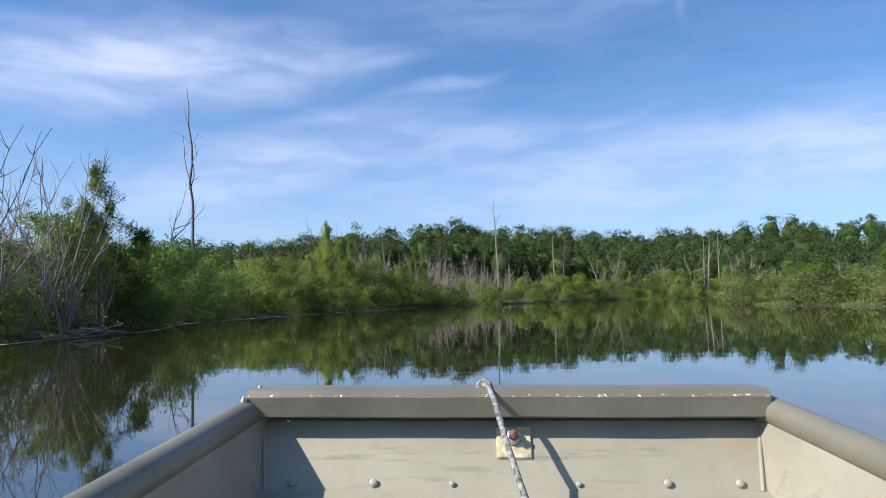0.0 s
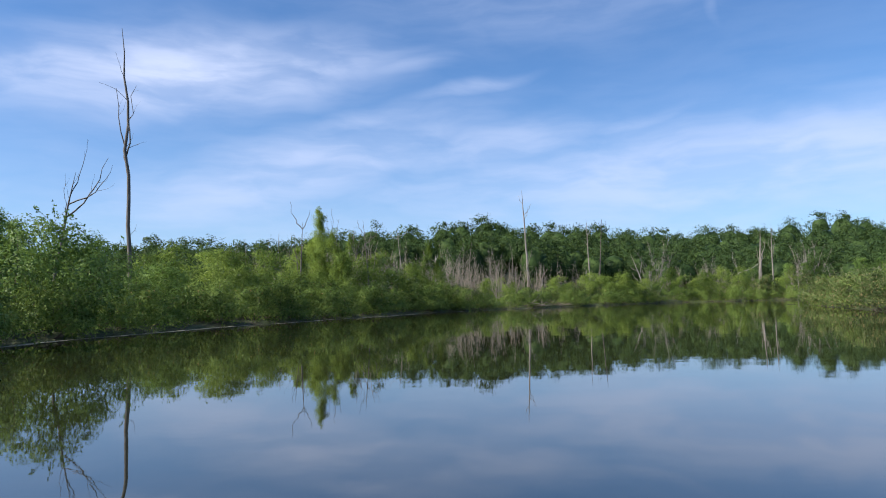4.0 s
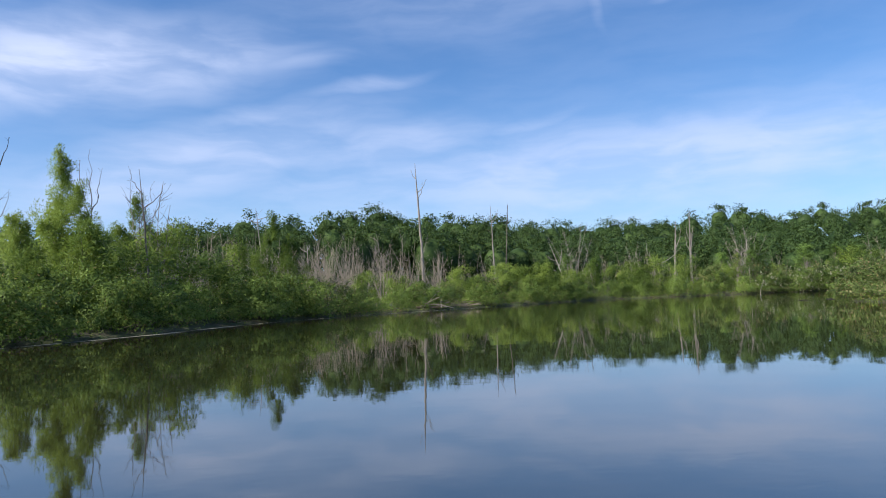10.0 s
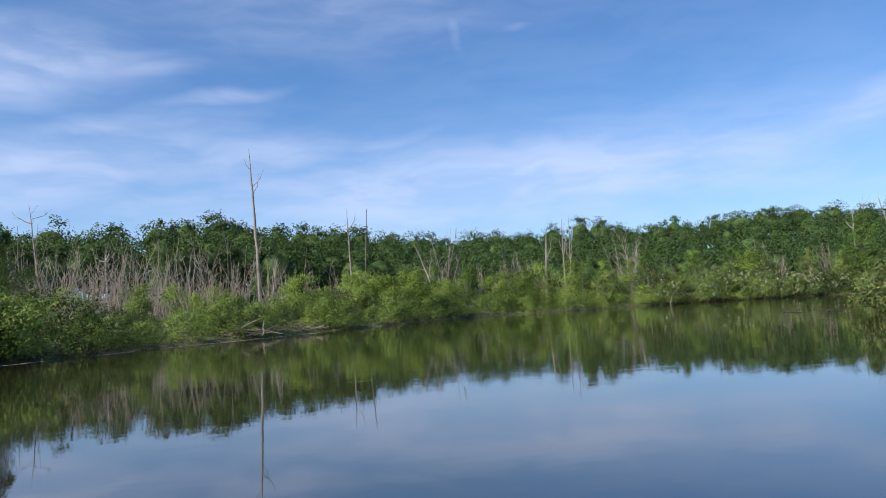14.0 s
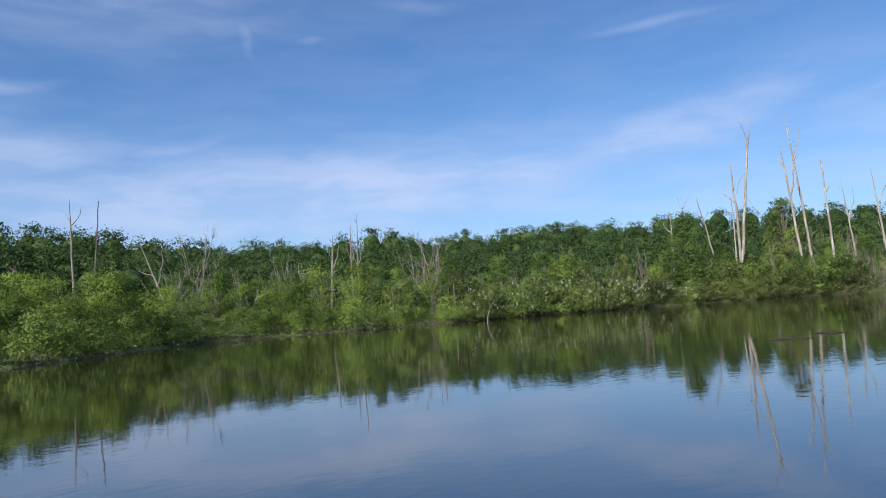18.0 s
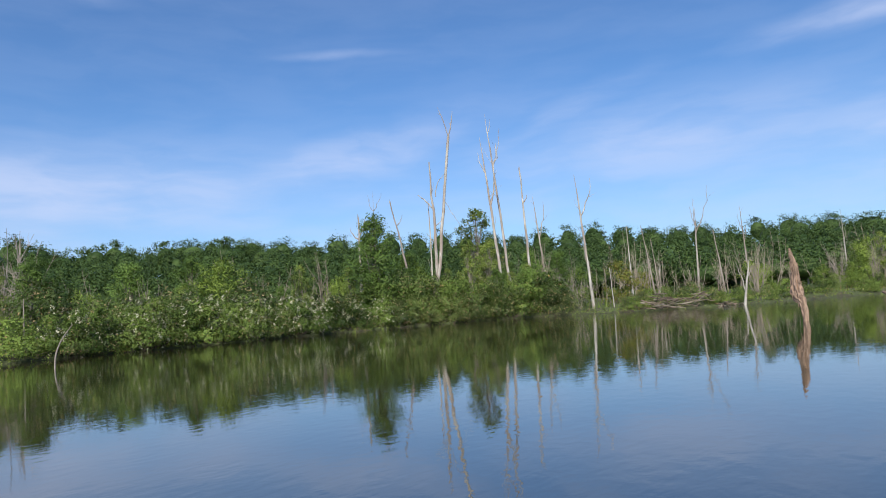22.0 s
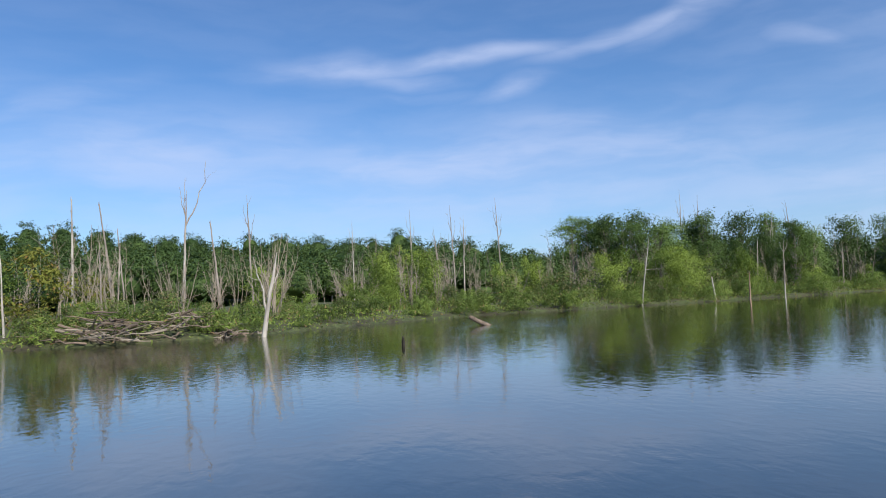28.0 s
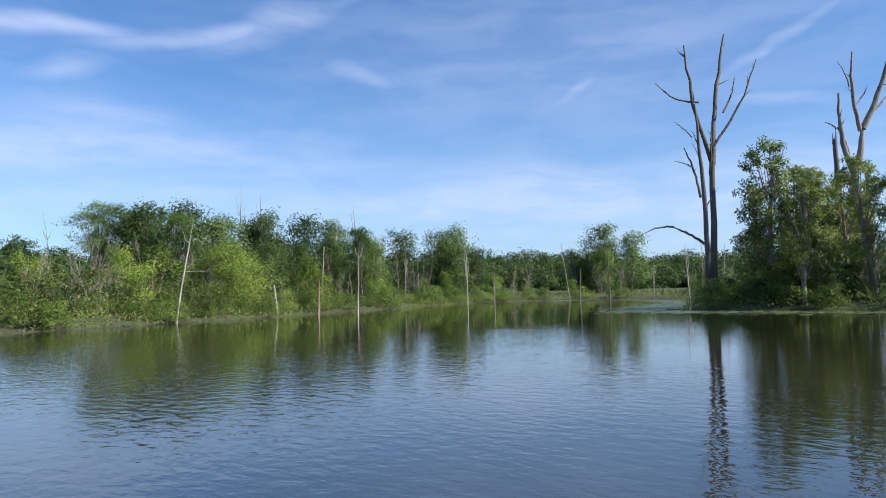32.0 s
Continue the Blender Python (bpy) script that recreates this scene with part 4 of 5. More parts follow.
dead_tree(GREY, grey_wood, 47.2, 72.3, 7.2, (0.1, 0), 0.05, -64, ((0.85, 0.45, 0, 1.0, 0.6), (0.85, -0.3, 0, 0.9, 0.6)), 40, 1)
dead_tree(GREY, pale_wood, 52.3, 67.0, 10.3, (-0.8, 0), 0.15, -68, ((0.62, 0.55, 0, 3.6, 0.62), (0.80, -0.35, 0, 1.3, 0.4)), 41, 1)
dead_tree(GREY, pale_wood, 54.3, 67.4, 12.1, (-0.9, 0), 0.14, -68, ((0.74, 0.55, 0, 2.3, 0.5), (0.9, 0.2, 0, 0.9, 0.4)), 42, 1)
dead_tree(GREY, pale_wood, 55.2, 66.5, 8.6, (-0.2, 0), 0.15, -68, ((0.76, 0.3, 0, 0.5, 0.5),), 43, 1, broken=True)
dead_tree(GREY, pale_wood, 60.6, 67.5, 7.7, (-0.6, 0), 0.12, -68, ((0.62, 0.45, 0, 2.6, 0.6),), 44, 1)
dead_tree(GREY, pale_wood, 52.0, 61.8, 7.2, (-0.45, 0), 0.12, -68, ((0.70, 0.65, 0, 2.0, 0.55), (0.35, -0.2, 0.2, 1.9, 0.35)), 45, 1)
dead_tree(GREY, pale_wood, 63.2, 62.5, 5.0, (-0.05, 0), 0.10, -75, (), 46, 1, broken=True)
dead_tree(GREY, grey_wood, 65.5, 61.5, 5.0, (-0.6, 0), 0.10, -75, (), 47, 1, broken=True)
dead_tree(GREY, pale_wood, 71.5, 59.6, 6.6, (0.25, 0), 0.13, -80, ((0.72, 1.0, 0, 3.6, 0.55), (0.70, -0.05, 0, 2.8, 0.5), (0.8, -0.3, 0, 1.6, 0.4)), 48, 1)
dead_tree(GREY, grey_wood, 68.2, 57.3, 4.5, (-0.45, 0), 0.11, -80, (), 49, 1, broken=True)
dead_tree(PALE, pale_wood, 50.1, 54.35, 2.5, (0.5, 0), 0.11, -102, ((0.50, -0.28, 0, 1.35, 0.5, 0.05), (0.72, 0.18, 0.1, 0.5, 0.3)), 50, 1, wobble=0.02)
for i, (x, y, tall, lean, thick, yaw, broken) in enumerate((
        (59.4, 60.4, 3.2, -0.1, 0.06, -100, 0), (59.8, 60.0, 3.0, 0.15, 0.055, -100, 0), (71.2, 62.4, 4.5, -0.4, 0.08, -100, 1), (51.6, 60.6, 2.0, -0.1, 0.05, -100, 1), (72.9, 56.1, 6.5, -0.25, 0.10, -90, 0),
        (87.0, 49.5, 6.4, 0.0, 0.09, -100, 0), (80.4, 39.4, 7.3, -0.3, 0.09, -100, 0), (91.7, 44.2, 7.9, 0.0, 0.1, -100, 0), (100.0, 38.6, 9.3, -0.3, 0.13, -100, 0), (101.0, 37.5, 8.4, 0.2, 0.12, -100, 0),
        (99.0, 40.3, 7.0, -0.5, 0.1, -100, 0), (87.4, 21.2, 8.8, 0.1, 0.1, -130, 0), (86.6, 20.2, 8.2, 0.3, 0.1, -130, 0), (82.0, 17.0, 6.2, 0.7, 0.09, -130, 0), (78.0, 17.5, 6.5, -0.4, 0.1, -130, 0),
        (76.3, 22.0, 3.4, 0.2, 0.09, -130, 1), (73.8, 17.2, 3.2, 0.1, 0.08, -130, 0), (72.6, 12.5, 3.6, 0.0, 0.08, -140, 0), (71.5, 11.0, 2.6, 0.1, 0.09, -140, 1), (74.8, 10.0, 4.0, -0.2, 0.07, -140, 0),
        (62.0, 6.5, 3.8, 0.1, 0.07, -140, 0), (60.0, 5.5, 4.0, -0.2, 0.07, -150, 0), (58.5, 4.0, 3.4, 0.2, 0.06, -150, 0))):
    forks = () if broken else ((0.6, 0.2 * tall / 5, 0.1, 0.25 * tall, 0.5), (0.72, -0.2 * tall / 5, 0, 0.2 * tall, 0.45))
    dead_tree(GREY, (grey_wood, pale_wood)[i % 2], x, y, tall, (lean, 0), thick, yaw, forks, 200 + i, 2, broken=bool(broken))
# dead stems that stand in the water
dead_tree("slim pale dead stem with a drooping branch standing in the water", pale_wood, 62.5, 37.9, 3.3, (0.55, 0), 0.055, -120, ((0.55, 0.9, 0.2, 0.1, 0.3), (0.8, -0.2, 0, 0.4, 0.4)), 51, 1, z=0.0, name="snag")
dead_tree("short leaning broken stump standing in the water", pale_wood, 64.3, 32.9, 1.2, (-0.15, 0), 0.10, -130, (), 52, 0, broken=True, z=0.0, name="stump")
dead_tree("short broken reddish stump standing in the water", rot_wood, 64.3, 31.0, 1.35, (0.05, 0), 0.08, -130, (), 53, 0, broken=True, z=0.0, name="stump")
dead_tree("slim straight dead stem standing in the water", pale_wood, 63.6, 29.5, 3.0, (0.1, 0), 0.055, -130, ((0.8, 0.25, 0, 0.7, 0.5), (0.8, -0.15, 0, 0.5, 0.4)), 54, 1, z=0.0, name="snag")
dead_tree("thin dark pole of a dead tree standing in the water", dark_wood, 64.0, 8.4, 4.2, (-0.1, 0), 0.07, -140, (), 55, 0, broken=True, z=0.0, name="snag")
dead_tree("leaning dead stem standing in the water", grey_wood, 66.9, 8.6, 3.9, (-0.5, 0), 0.06, -140, (), 56, 1, broken=True, z=0.0, name="snag")
dead_tree("leaning dead stem standing in the water", grey_wood, 66.5, 8.0, 2.2, (0.1, 0), 0.06, -140, (), 57, 1, broken=True, z=0.0, name="snag")


def bare_tree(label, mat, x, y, yaw, seed, limbs, group="dead trees in the marsh"):
    """A dead tree by its stems and limbs. Rows: where a limb starts and ends, across and up, how far it bows aside, and its thickness at the foot."""
    r0 = np.random.default_rng(seed)
    root = empty("dead_tree", label, "dead tree", group)
    for n, (x0, z0, x1, z1, bow, thick) in enumerate(limbs):
        wood = Soup()
        t = np.linspace(0, 1, 11)[:, None]
        far = math.hypot(x1 - x0, z1 - z0)
        away = r0.uniform(-0.16, 0.16) * far if n else 0.0
        line = np.array([x0, 0.0, z0]) + t * np.array([x1 - x0, away, z1 - z0])
        line += np.sin(t * np.pi) * np.array([(z1 - z0) / far, 0.0, (x0 - x1) / far]) * bow
        line += r0.normal(0, 0.009 * far ** 0.5, (11, 3)) * np.minimum(1, np.minimum(t, 1 - t) * 5)
        tube(wood, line, (thick, thick * 0.82, thick * 0.66, thick * (0.62 if n == 0 else 0.30)), 10 if thick > 0.08 else 6)
        for q in r0.uniform(0.45, 0.98, 0 if n == 0 else 3 if far > 1.5 else 1):
            foot = line[int(q * 10)]
            way = unit(line[-1] - line[0]) + unit(r0.normal(0, 1, 3)) * 0.8
            tube(wood, bent(r0, foot, way, far * r0.uniform(0.06, 0.16), 4, 0.2, 0.05), (thick * 0.24 + 0.005, 0.004), 4)
        part("limb" if n else "trunk", wood.mesh("limb", mat, True), root)
    root.matrix_basis = pose(x, y, float(land_height([(x, y)])[0]), 0, 0, yaw)
    return root


# the tall bleached pair above the corner of the north bank
bare_tree("tall bleached dead tree with two pale stems and flaking bark", pale_wood, 50.0, 69.4, -66, 37, (
    (-0.85, -0.4, 0.6, 10.2, 0.0, 0.118), (0.58, 10.1, 0.92, 11.6, 0.05, 0.0434), (0.6, 10.2, 0.1, 11.9, 0.05, 0.031), (-0.62, -0.4, -0.56, 8.75, 0.08, 0.11),
    (-0.46, 6.0, -1.35, 7.0, 0.06, 0.0434), (-0.36, 6.8, 0.28, 8.1, -0.18, 0.031), (0.06, 6.8, 0.9, 5.2, 0.05, 0.0186), (-0.9, -0.4, -0.86, 6.7, 0.05, 0.065)))
# the two great dead trees on the south bank
bare_tree("great dead tree with two dark trunks and bare forked limbs", dark_wood, 51.2, 23.4, -136, 58, (
    (0.08, -0.5, 0.31, 5.3, 0.05, 0.156), (0.28, 5.2, -0.58, 9.5, -0.15, 0.082), (-0.08, 7.4, -1.63, 8.15, -0.22, 0.041), (0.33, 5.1, 1.16, 10.1, -0.12, 0.0984),
    (0.79, 7.0, 1.39, 8.4, 0.06, 0.0369), (0.42, 5.8, 2.0, 8.9, 0.15, 0.0492), (0.2, 4.7, 0.24, 6.5, 0.0, 0.041), (-0.05, -0.5, -0.6, 7.1, 0.12, 0.107),
    (-0.17, 3.9, -0.6, 5.8, 0.08, 0.0492), (-0.42, 5.0, -1.05, 5.25, 0.04, 0.0246), (-0.38, 6.1, -0.98, 6.7, 0.03, 0.0246), (-0.1, 2.2, -1.23, 2.87, 0.06, 0.0533), (-1.2, 2.85, -2.32, 2.6, 0.1, 0.0369)))
bare_tree("great bare dead tree with a thick grey forked trunk", grey_wood, 48.4, 15.0, -136, 59, (
    (-0.2, -0.5, 0.1, 5.2, 0.05, 0.255), (0.1, 5.0, -0.52, 8.5, -0.2, 0.128), (0.1, 5.0, 0.55, 7.2, 0.1, 0.17), (0.46, 6.9, 0.06, 10.2, -0.15, 0.0935), (0.1, 8.8, -0.45, 9.9, 0.08, 0.034),
    (0.58, 7.0, 1.8, 10.6, 0.12, 0.128), (0.8, 7.6, 1.9, 8.6, 0.1, 0.0595), (0.75, -0.4, 0.38, 5.2, -0.06, 0.145), (-0.1, 5.9, -0.6, 7.05, 0.1, 0.0765), (-0.55, 7.0, -1.05, 7.3, 0.05, 0.034), (0.3, 8.0, 0.95, 8.9, 0.05, 0.034)))
dead_tree("thick broken dead trunk without bark", dark_wood, 49.2, 13.8, 6.9, (-0.1, 0), 0.24, -138, (), 60, 0, broken=True)
dead_tree("thick broken dead trunk without bark", grey_wood, 46.6, 15.5, 6.0, (0.5, 0), 0.24, -138, (), 61, 0, broken=True)
dead_tree(GREY, grey_wood, 51.5, 13.8, 7.4, (-0.4, 0), 0.14, -138, ((0.85, 0.5, 0, 1.0, 0.4),), 62, 3)
dead_tree("leaning pale dead trunk on the bank", grey_wood, 51.0, 17.2, 3.8, (-1.2, 0), 0.09, -138, (), 63, 1, broken=True)
dead_tree("broken dark dead trunk on the bank", dark_wood, 49.7, 18.4, 3.9, (-0.35, 0), 0.10, -138, (), 64, 1, broken=True)

# ---- the wood on the rise ----
rng = np.random.default_rng(9)
wood_leaves, wood_trunks = Soup(), Soup()


def far_tree(x, y, top, wide, clumps, per, leaf, stem):
    """A rounded crown of overlapping leafy lumps on a trunk."""
    z = float(ridge(np.array([[x, y]]))[0]) + 0.3
    tall = top - z
    deep = min(tall * 0.9, wide * 1.25) if tall > 10 else tall
    d = unit(rng.normal(0, 1, (clumps, 3)) + (0, 0, 0.3))
    d[:, 2] = np.where(d[:, 2] < -0.6, -d[:, 2], d[:, 2])
    sizes = rng.uniform(0.13, 0.24, clumps) * wide
    half = np.array([wide * 0.5, wide * 0.5, deep * 0.5])
    mid = np.array([x, y, z + tall - deep * 0.5]) - (0, 0, 0.5 if tall < 4 else 0)
    cs = mid + d * (half - 0.12 * wide) * rng.uniform(0.75, 1.05, (clumps, 1))
    clump_leaves(wood_leaves, rng, cs, sizes, per, leaf, leaf * 0.45, flat=0.85, fill=0.3, droop=0.1, tufts=7, heart=mid - (0, 0, 0.2 * deep))
    lumps = 1 + 0.16 * np.sin(BALL_V[:, :1] * 4 + x) * np.sin(BALL_V[:, 1:2] * 4 + y) * np.cos(BALL_V[:, 2:] * 5 + x)
    wood_leaves.add(mid + BALL_V * half * 0.57 * lumps, BALL_F)
    if stem:
        tube(wood_trunks, [(x, y, z - 0.6), (x + rng.normal(0, 0.3), y + rng.normal(0, 0.3), z + tall * 0.75)], (0.17, 0.06), 5)


for a in np.r_[np.arange(radians(-62), radians(176), 2.9 / 103), np.arange(radians(-61), radians(176), 3.3 / 103)]:
    # undergrowth along the wood's edge
    x, y = CENTRE + (104 + rng.normal(0, 1.8)) * np.array([math.sin(a), math.cos(a)])
    far_tree(x, y, rng.uniform(1.8, 3.4), rng.uniform(4.0, 5.5), 9, 40, 0.26, False)
row = 0
for radius in (105, 109, 114, 120, 127, 135, 144, 154, 165, 177, 190, 204, 219, 232):
    step = 4.4 + 0.3 * row
    for a in np.arange(radians(-62), radians(176), step / radius):
        deg = math.degrees(a)
        if radius > crest(deg) + 6:
            continue
        r = radius + rng.normal(0, 1.6) + 3 * math.sin(3 * a + 0.7) + 2 * math.sin(7 * a)
        x, y = CENTRE + r * np.array([math.sin(a + rng.normal(0, 0.006)), math.cos(a)])
        top = float(wood_line(r, deg)) * rng.uniform(0.93, 1.07)
        near = row < 4
        far_tree(x, y, top, rng.uniform(7.0, 10.5), 30 if near else 19, 46 if near else 46, 0.36 if near else 0.40, near and rng.uniform() < 0.8)
    row += 1
tagged(new("far_wood", wood_leaves.mesh("far wood", forest_leaf)), "dense dark green broad-leaved wood on the rise behind the marsh", "wood", kind="stuff")
tagged(new("far_trunks", wood_trunks.mesh("far trunks", grey_wood)), "grey trunks of the wood behind the marsh", "trunks", kind="stuff")

# ---- growth at the water's edge ----
rng = np.random.default_rng(77)
herb, litter = Soup(), Soup()
edge = OUTLINE
seg = np.roll(edge, -1, 0) - edge
lens_ = np.hypot(seg[:, 0], seg[:, 1])
inland = np.stack([-seg[:, 1], seg[:, 0]], 1) / np.maximum(lens_, 1e-6)[:, None]
near = (edge[:, 1] > -12) & (edge[:, 1] < 90)
pick = rng.choice(np.where(near)[0], 42000, p=lens_[near] / lens_[near].sum())
along = rng.uniform(0, 1, 42000)[:, None]
off = rng.gamma(1.5, 0.55, 42000)[:, None] - 0.22
spot = edge[pick] + seg[pick] * along + inland[pick] * off
ground_z = np.maximum(land_height(spot), 0.0)
patch_h = 0.35 + 0.3 * np.sin(spot[:, 0] * 0.9) * np.sin(spot[:, 1] * 0.7)
lift = rng.uniform(0, 1, 42000) * np.clip(patch_h, 0.12, 0.8)
at = np.c_[spot, ground_z + lift]
inside = (at[:, 0] > -4) | (at[:, 1] > 57) | (rng.uniform(0, 1, len(at)) < 0.25)
at = at[inside]
leaves(herb, rng, at, rng.normal(0, 0.6, (len(at), 3)) + (0, 0, 0.9), 0.115, 0.027, -0.2)
tagged(new("bank_herbs", herb.mesh("bank herbs", herb_leaf)), "low tangled green herbs along the muddy water's edge", "herbs", kind="stuff")

# rough grass on the marsh behind the banks
n = 70000
spot = rng.uniform((-34, -25), (84, 96), (n, 2))
inshore = shore_distance(spot)
keep = (inshore > 1.3) & (inshore < 16 * rng.uniform(0.2, 1.0, n))
spot = spot[keep]
tuft = spot + rng.normal(0, 0.12, spot.shape)
grass = Soup()
high = (0.25 + 0.35 * np.abs(np.sin(spot[:, 0] * 0.31) * np.cos(spot[:, 1] * 0.27)))[:, None] * rng.uniform(0.6, 1.3, (len(spot), 1))
foot = np.c_[tuft, land_height(tuft)]
lean = np.c_[rng.normal(0, 0.35, (len(spot), 2)), np.ones(len(spot))] * high
side = np.c_[unit(rng.normal(0, 1, (len(spot), 2))), np.zeros(len(spot))] * 0.03
grass.add(np.stack([foot - side, foot + side, foot + lean], 1).reshape(-1, 3), np.arange(len(spot))[:, None] * 3 + np.array([[0, 1, 2]]))
tagged(new("marsh_grass", grass.mesh("marsh grass", herb_leaf)), "rough green and straw-coloured grass on the marsh", "grass", kind="stuff")

# thin line of pale scum drifted along the west and north banks
scum_mat, gr = material("pale floating scum")
at = gr.node("ShaderNodeNewGeometry").outputs["Position"]
colour = gr.ramp(gr.noise(at, 6.0, 4.0), [(0.35, (0.16, 0.15, 0.10)), (0.65, (0.36, 0.34, 0.26))])
finish(gr, gr.node("ShaderNodeBsdfPrincipled", Base_Color=colour, Roughness=0.7).outputs[0])


def strip(soup, points, offset, low, high, gaps):
    """A ragged floating strip beside a bank."""
    p = smooth_loop(points, 8)[8:-16]
    d = unit(np.gradient(p, axis=0))
    out = np.stack([d[:, 1], -d[:, 0]], 1)
    n = len(p)
    drift = offset + 0.12 * np.sin(np.arange(n) * 0.5) + rng.normal(0, 0.03, n)
    wide = rng.uniform(low, high, n) * (rng.uniform(0, 1, n) > gaps)
    a, b = p + out * drift[:, None], p + out * (drift + wide)[:, None]
    v = np.empty((2 * n, 3))
    v[0::2], v[1::2] = np.c_[a, np.full(n, 0.008)], np.c_[b, np.full(n, 0.008)]
    k = np.arange(n - 1) * 2
    soup.add(v, np.stack([k, k + 1, k + 3, k + 2], 1))


scum = Soup()
strip(scum, WEST_BANK[1:], 0.55, 0.10, 0.34, 0.06)
strip(scum, WEST_BANK[8:] + NORTH_BANK[:3], 0.5, 0.06, 0.24, 0.12)
tagged(new("floating_scum", scum.mesh("floating scum", scum_mat)), "thin pale line of scum drifted along the bank", "scum", kind="stuff")

# pads and duckweed off the south bank
pad_mat = leaf_material("floating leaf pad", (0.06, 0.10, 0.03), (0.20, 0.26, 0.09), dry=(0.30, 0.28, 0.12), dry_share=0.15, gloss=0.5, through=0.1, rough=0.35)
pads = Soup()
n = 5200
q = rng.uniform(0, 1, n)
path = np.array([(44.0, 26.6), (48.5, 26.6), (52.5, 26.4), (54.5, 21.5), (56.5, 14.0), (61.0, 7.5), (67.0, 3.5), (70.0, 5.5)])
s = np.r_[0, np.cumsum(np.hypot(*np.diff(path, axis=0).T))] / np.hypot(*np.diff(path, axis=0).T).sum()
mid = np.stack([np.interp(q, s, path[:, 0]), np.interp(q, s, path[:, 1])], 1) + rng.normal(0, 0.75, (n, 2))
clear = shore_distance(mid) < -0.05
mid = mid[clear]
n = len(mid)
a = np.linspace(0, 2 * np.pi, 7)[:6]
rad = rng.uniform(0.04, 0.13, n)[:, None]
ring = np.stack([mid[:, :1] + rad * np.cos(a)[None], mid[:, 1:] + rad * np.sin(a)[None], np.full((n, 6), 0.010) + rng.uniform(0, 0.008, (n, 1))], 2)
pads.add(ring.reshape(-1, 3), np.arange(n)[:, None] * 6 + np.arange(6)[None])
tagged(new("lily_pads", pads.mesh("lily pads", pad_mat)), "floating green leaf pads and duckweed off the bank", "water plants", kind="stuff")

# ---- deadwood in the water ----


def rough_log(name, label, category, line, radii, mat, sides=18, rings=40, rough=0.14, seed=1, splinters=0):
    """A worn trunk with a furrowed, flaking surface."""
    r0 = np.random.default_rng(seed)
    p = np.array(line, float)
    t = np.linspace(0, len(p) - 1, rings)
    path = np.stack([np.interp(t, np.arange(len(p)), p[:, k]) for k in range(3)], 1)
    for _ in range(2):
        path[1:-1] = (path[:-2] + 2 * path[1:-1] + path[2:]) / 4
    r = np.interp(t, np.arange(len(radii)), radii)
    along = unit(np.gradient(path, axis=0))
    side = unit(np.cross(along, (0.2, 0.9, 0.1)))
    other = np.cross(along, side)
    a = np.linspace(0, 2 * np.pi, sides, endpoint=False)
    ring = np.empty((rings, sides, 3))
    for i in range(rings):
        for j in range(sides):
            d = side[i] * math.cos(a[j]) + other[i] * math.sin(a[j])
            furrow = noise.noise(Vector((math.cos(a[j]) * 2.6, math.sin(a[j]) * 2.6, i * 0.16 + seed)))
            flake = noise.noise(Vector((math.cos(a[j]) * 5, math.sin(a[j]) * 5, i * 0.42 * 40 / rings + seed)))
            crack = noise.noise(Vector((math.cos(a[j]) * 13, math.sin(a[j]) * 13, i * 0.10 * 40 / rings + 2 * seed)))
            ring[i, j] = path[i] + d * r[i] * (1 + rough * 0.8 * furrow + rough * 0.7 * flake - rough * 1.9 * max(0.0, crack))
    s = Soup()
    i = np.arange(sides)
    j = (i + 1) % sides
    s.add(ring.reshape(-1, 3), np.concatenate([np.stack([k * sides + i, k * sides + j, (k + 1) * sides + j, (k + 1) * sides + i], 1) for k in range(rings - 1)]))
    for end, way in ((0, -1), (rings - 1, 1)):
        s.add(np.r_[ring[end], [path[end] + along[end] * way * r[end] * 0.3]], np.stack([i, j, np.full(sides, sides)], 1))
    root = empty(name, label, category)
    part("trunk", s.mesh("trunk", mat), root)
    for k in range(splinters):
        w = Soup()
        f = r0.integers(rings // 5, rings - 2)
        d = side[f] * math.cos(k * 2.4) + other[f] * math.sin(k * 2.4)
        tube(w, [path[f] + d * r[f] * 0.7, path[f] + d * r[f] * 1.1 + (0, 0, 0.03), path[f] + d * r[f] * 1.2 + (0, 0, -0.10 * r0.uniform(0.4, 1.6))], (0.014, 0.010, 0.003), 5)
        part("splinter", w.mesh("splinter", mat), root)
    return root


stump = rough_log("rotten_stump", "leaning rotten reddish-brown stump with flaking wood standing in the water", "stump",
                  [(0.02, 0, -0.6), (0, 0, 0.0), (0.0, 0, 0.24), (-0.035, 0, 0.42), (-0.095, 0.01, 0.52), (-0.115, 0.02, 0.64), (-0.115, 0.02, 0.80), (-0.11, 0.01, 0.98), (-0.115, 0, 1.14), (-0.125, 0, 1.28), (-0.15, 0, 1.40), (-0.165, 0, 1.48), (-0.17, 0, 1.58)],
                  (0.062, 0.058, 0.066, 0.085, 0.118, 0.112, 0.092, 0.080, 0.072, 0.060, 0.040, 0.022, 0.008), rot_wood, 40, 110, 0.34, 3, 44)
stump.matrix_basis = pose(32.64, 51.25, 0, 0, 0, -92)
log = rough_log("drift_log", "pale half-sunken log with one end out of the water", "log", [(0.25, 0, -0.14), (0, 0, 0.0), (-0.35, 0.05, 0.17), (-0.62, 0.10, 0.33)], (0.075, 0.08, 0.085, 0.075), log_wood, 14, 20, 0.1, 5, 2)
log.matrix_basis = pose(50.4, 48.5, 0, 0, 0, -112) @ Matrix.Diagonal((0.75, 0.7, 0.7, 1))
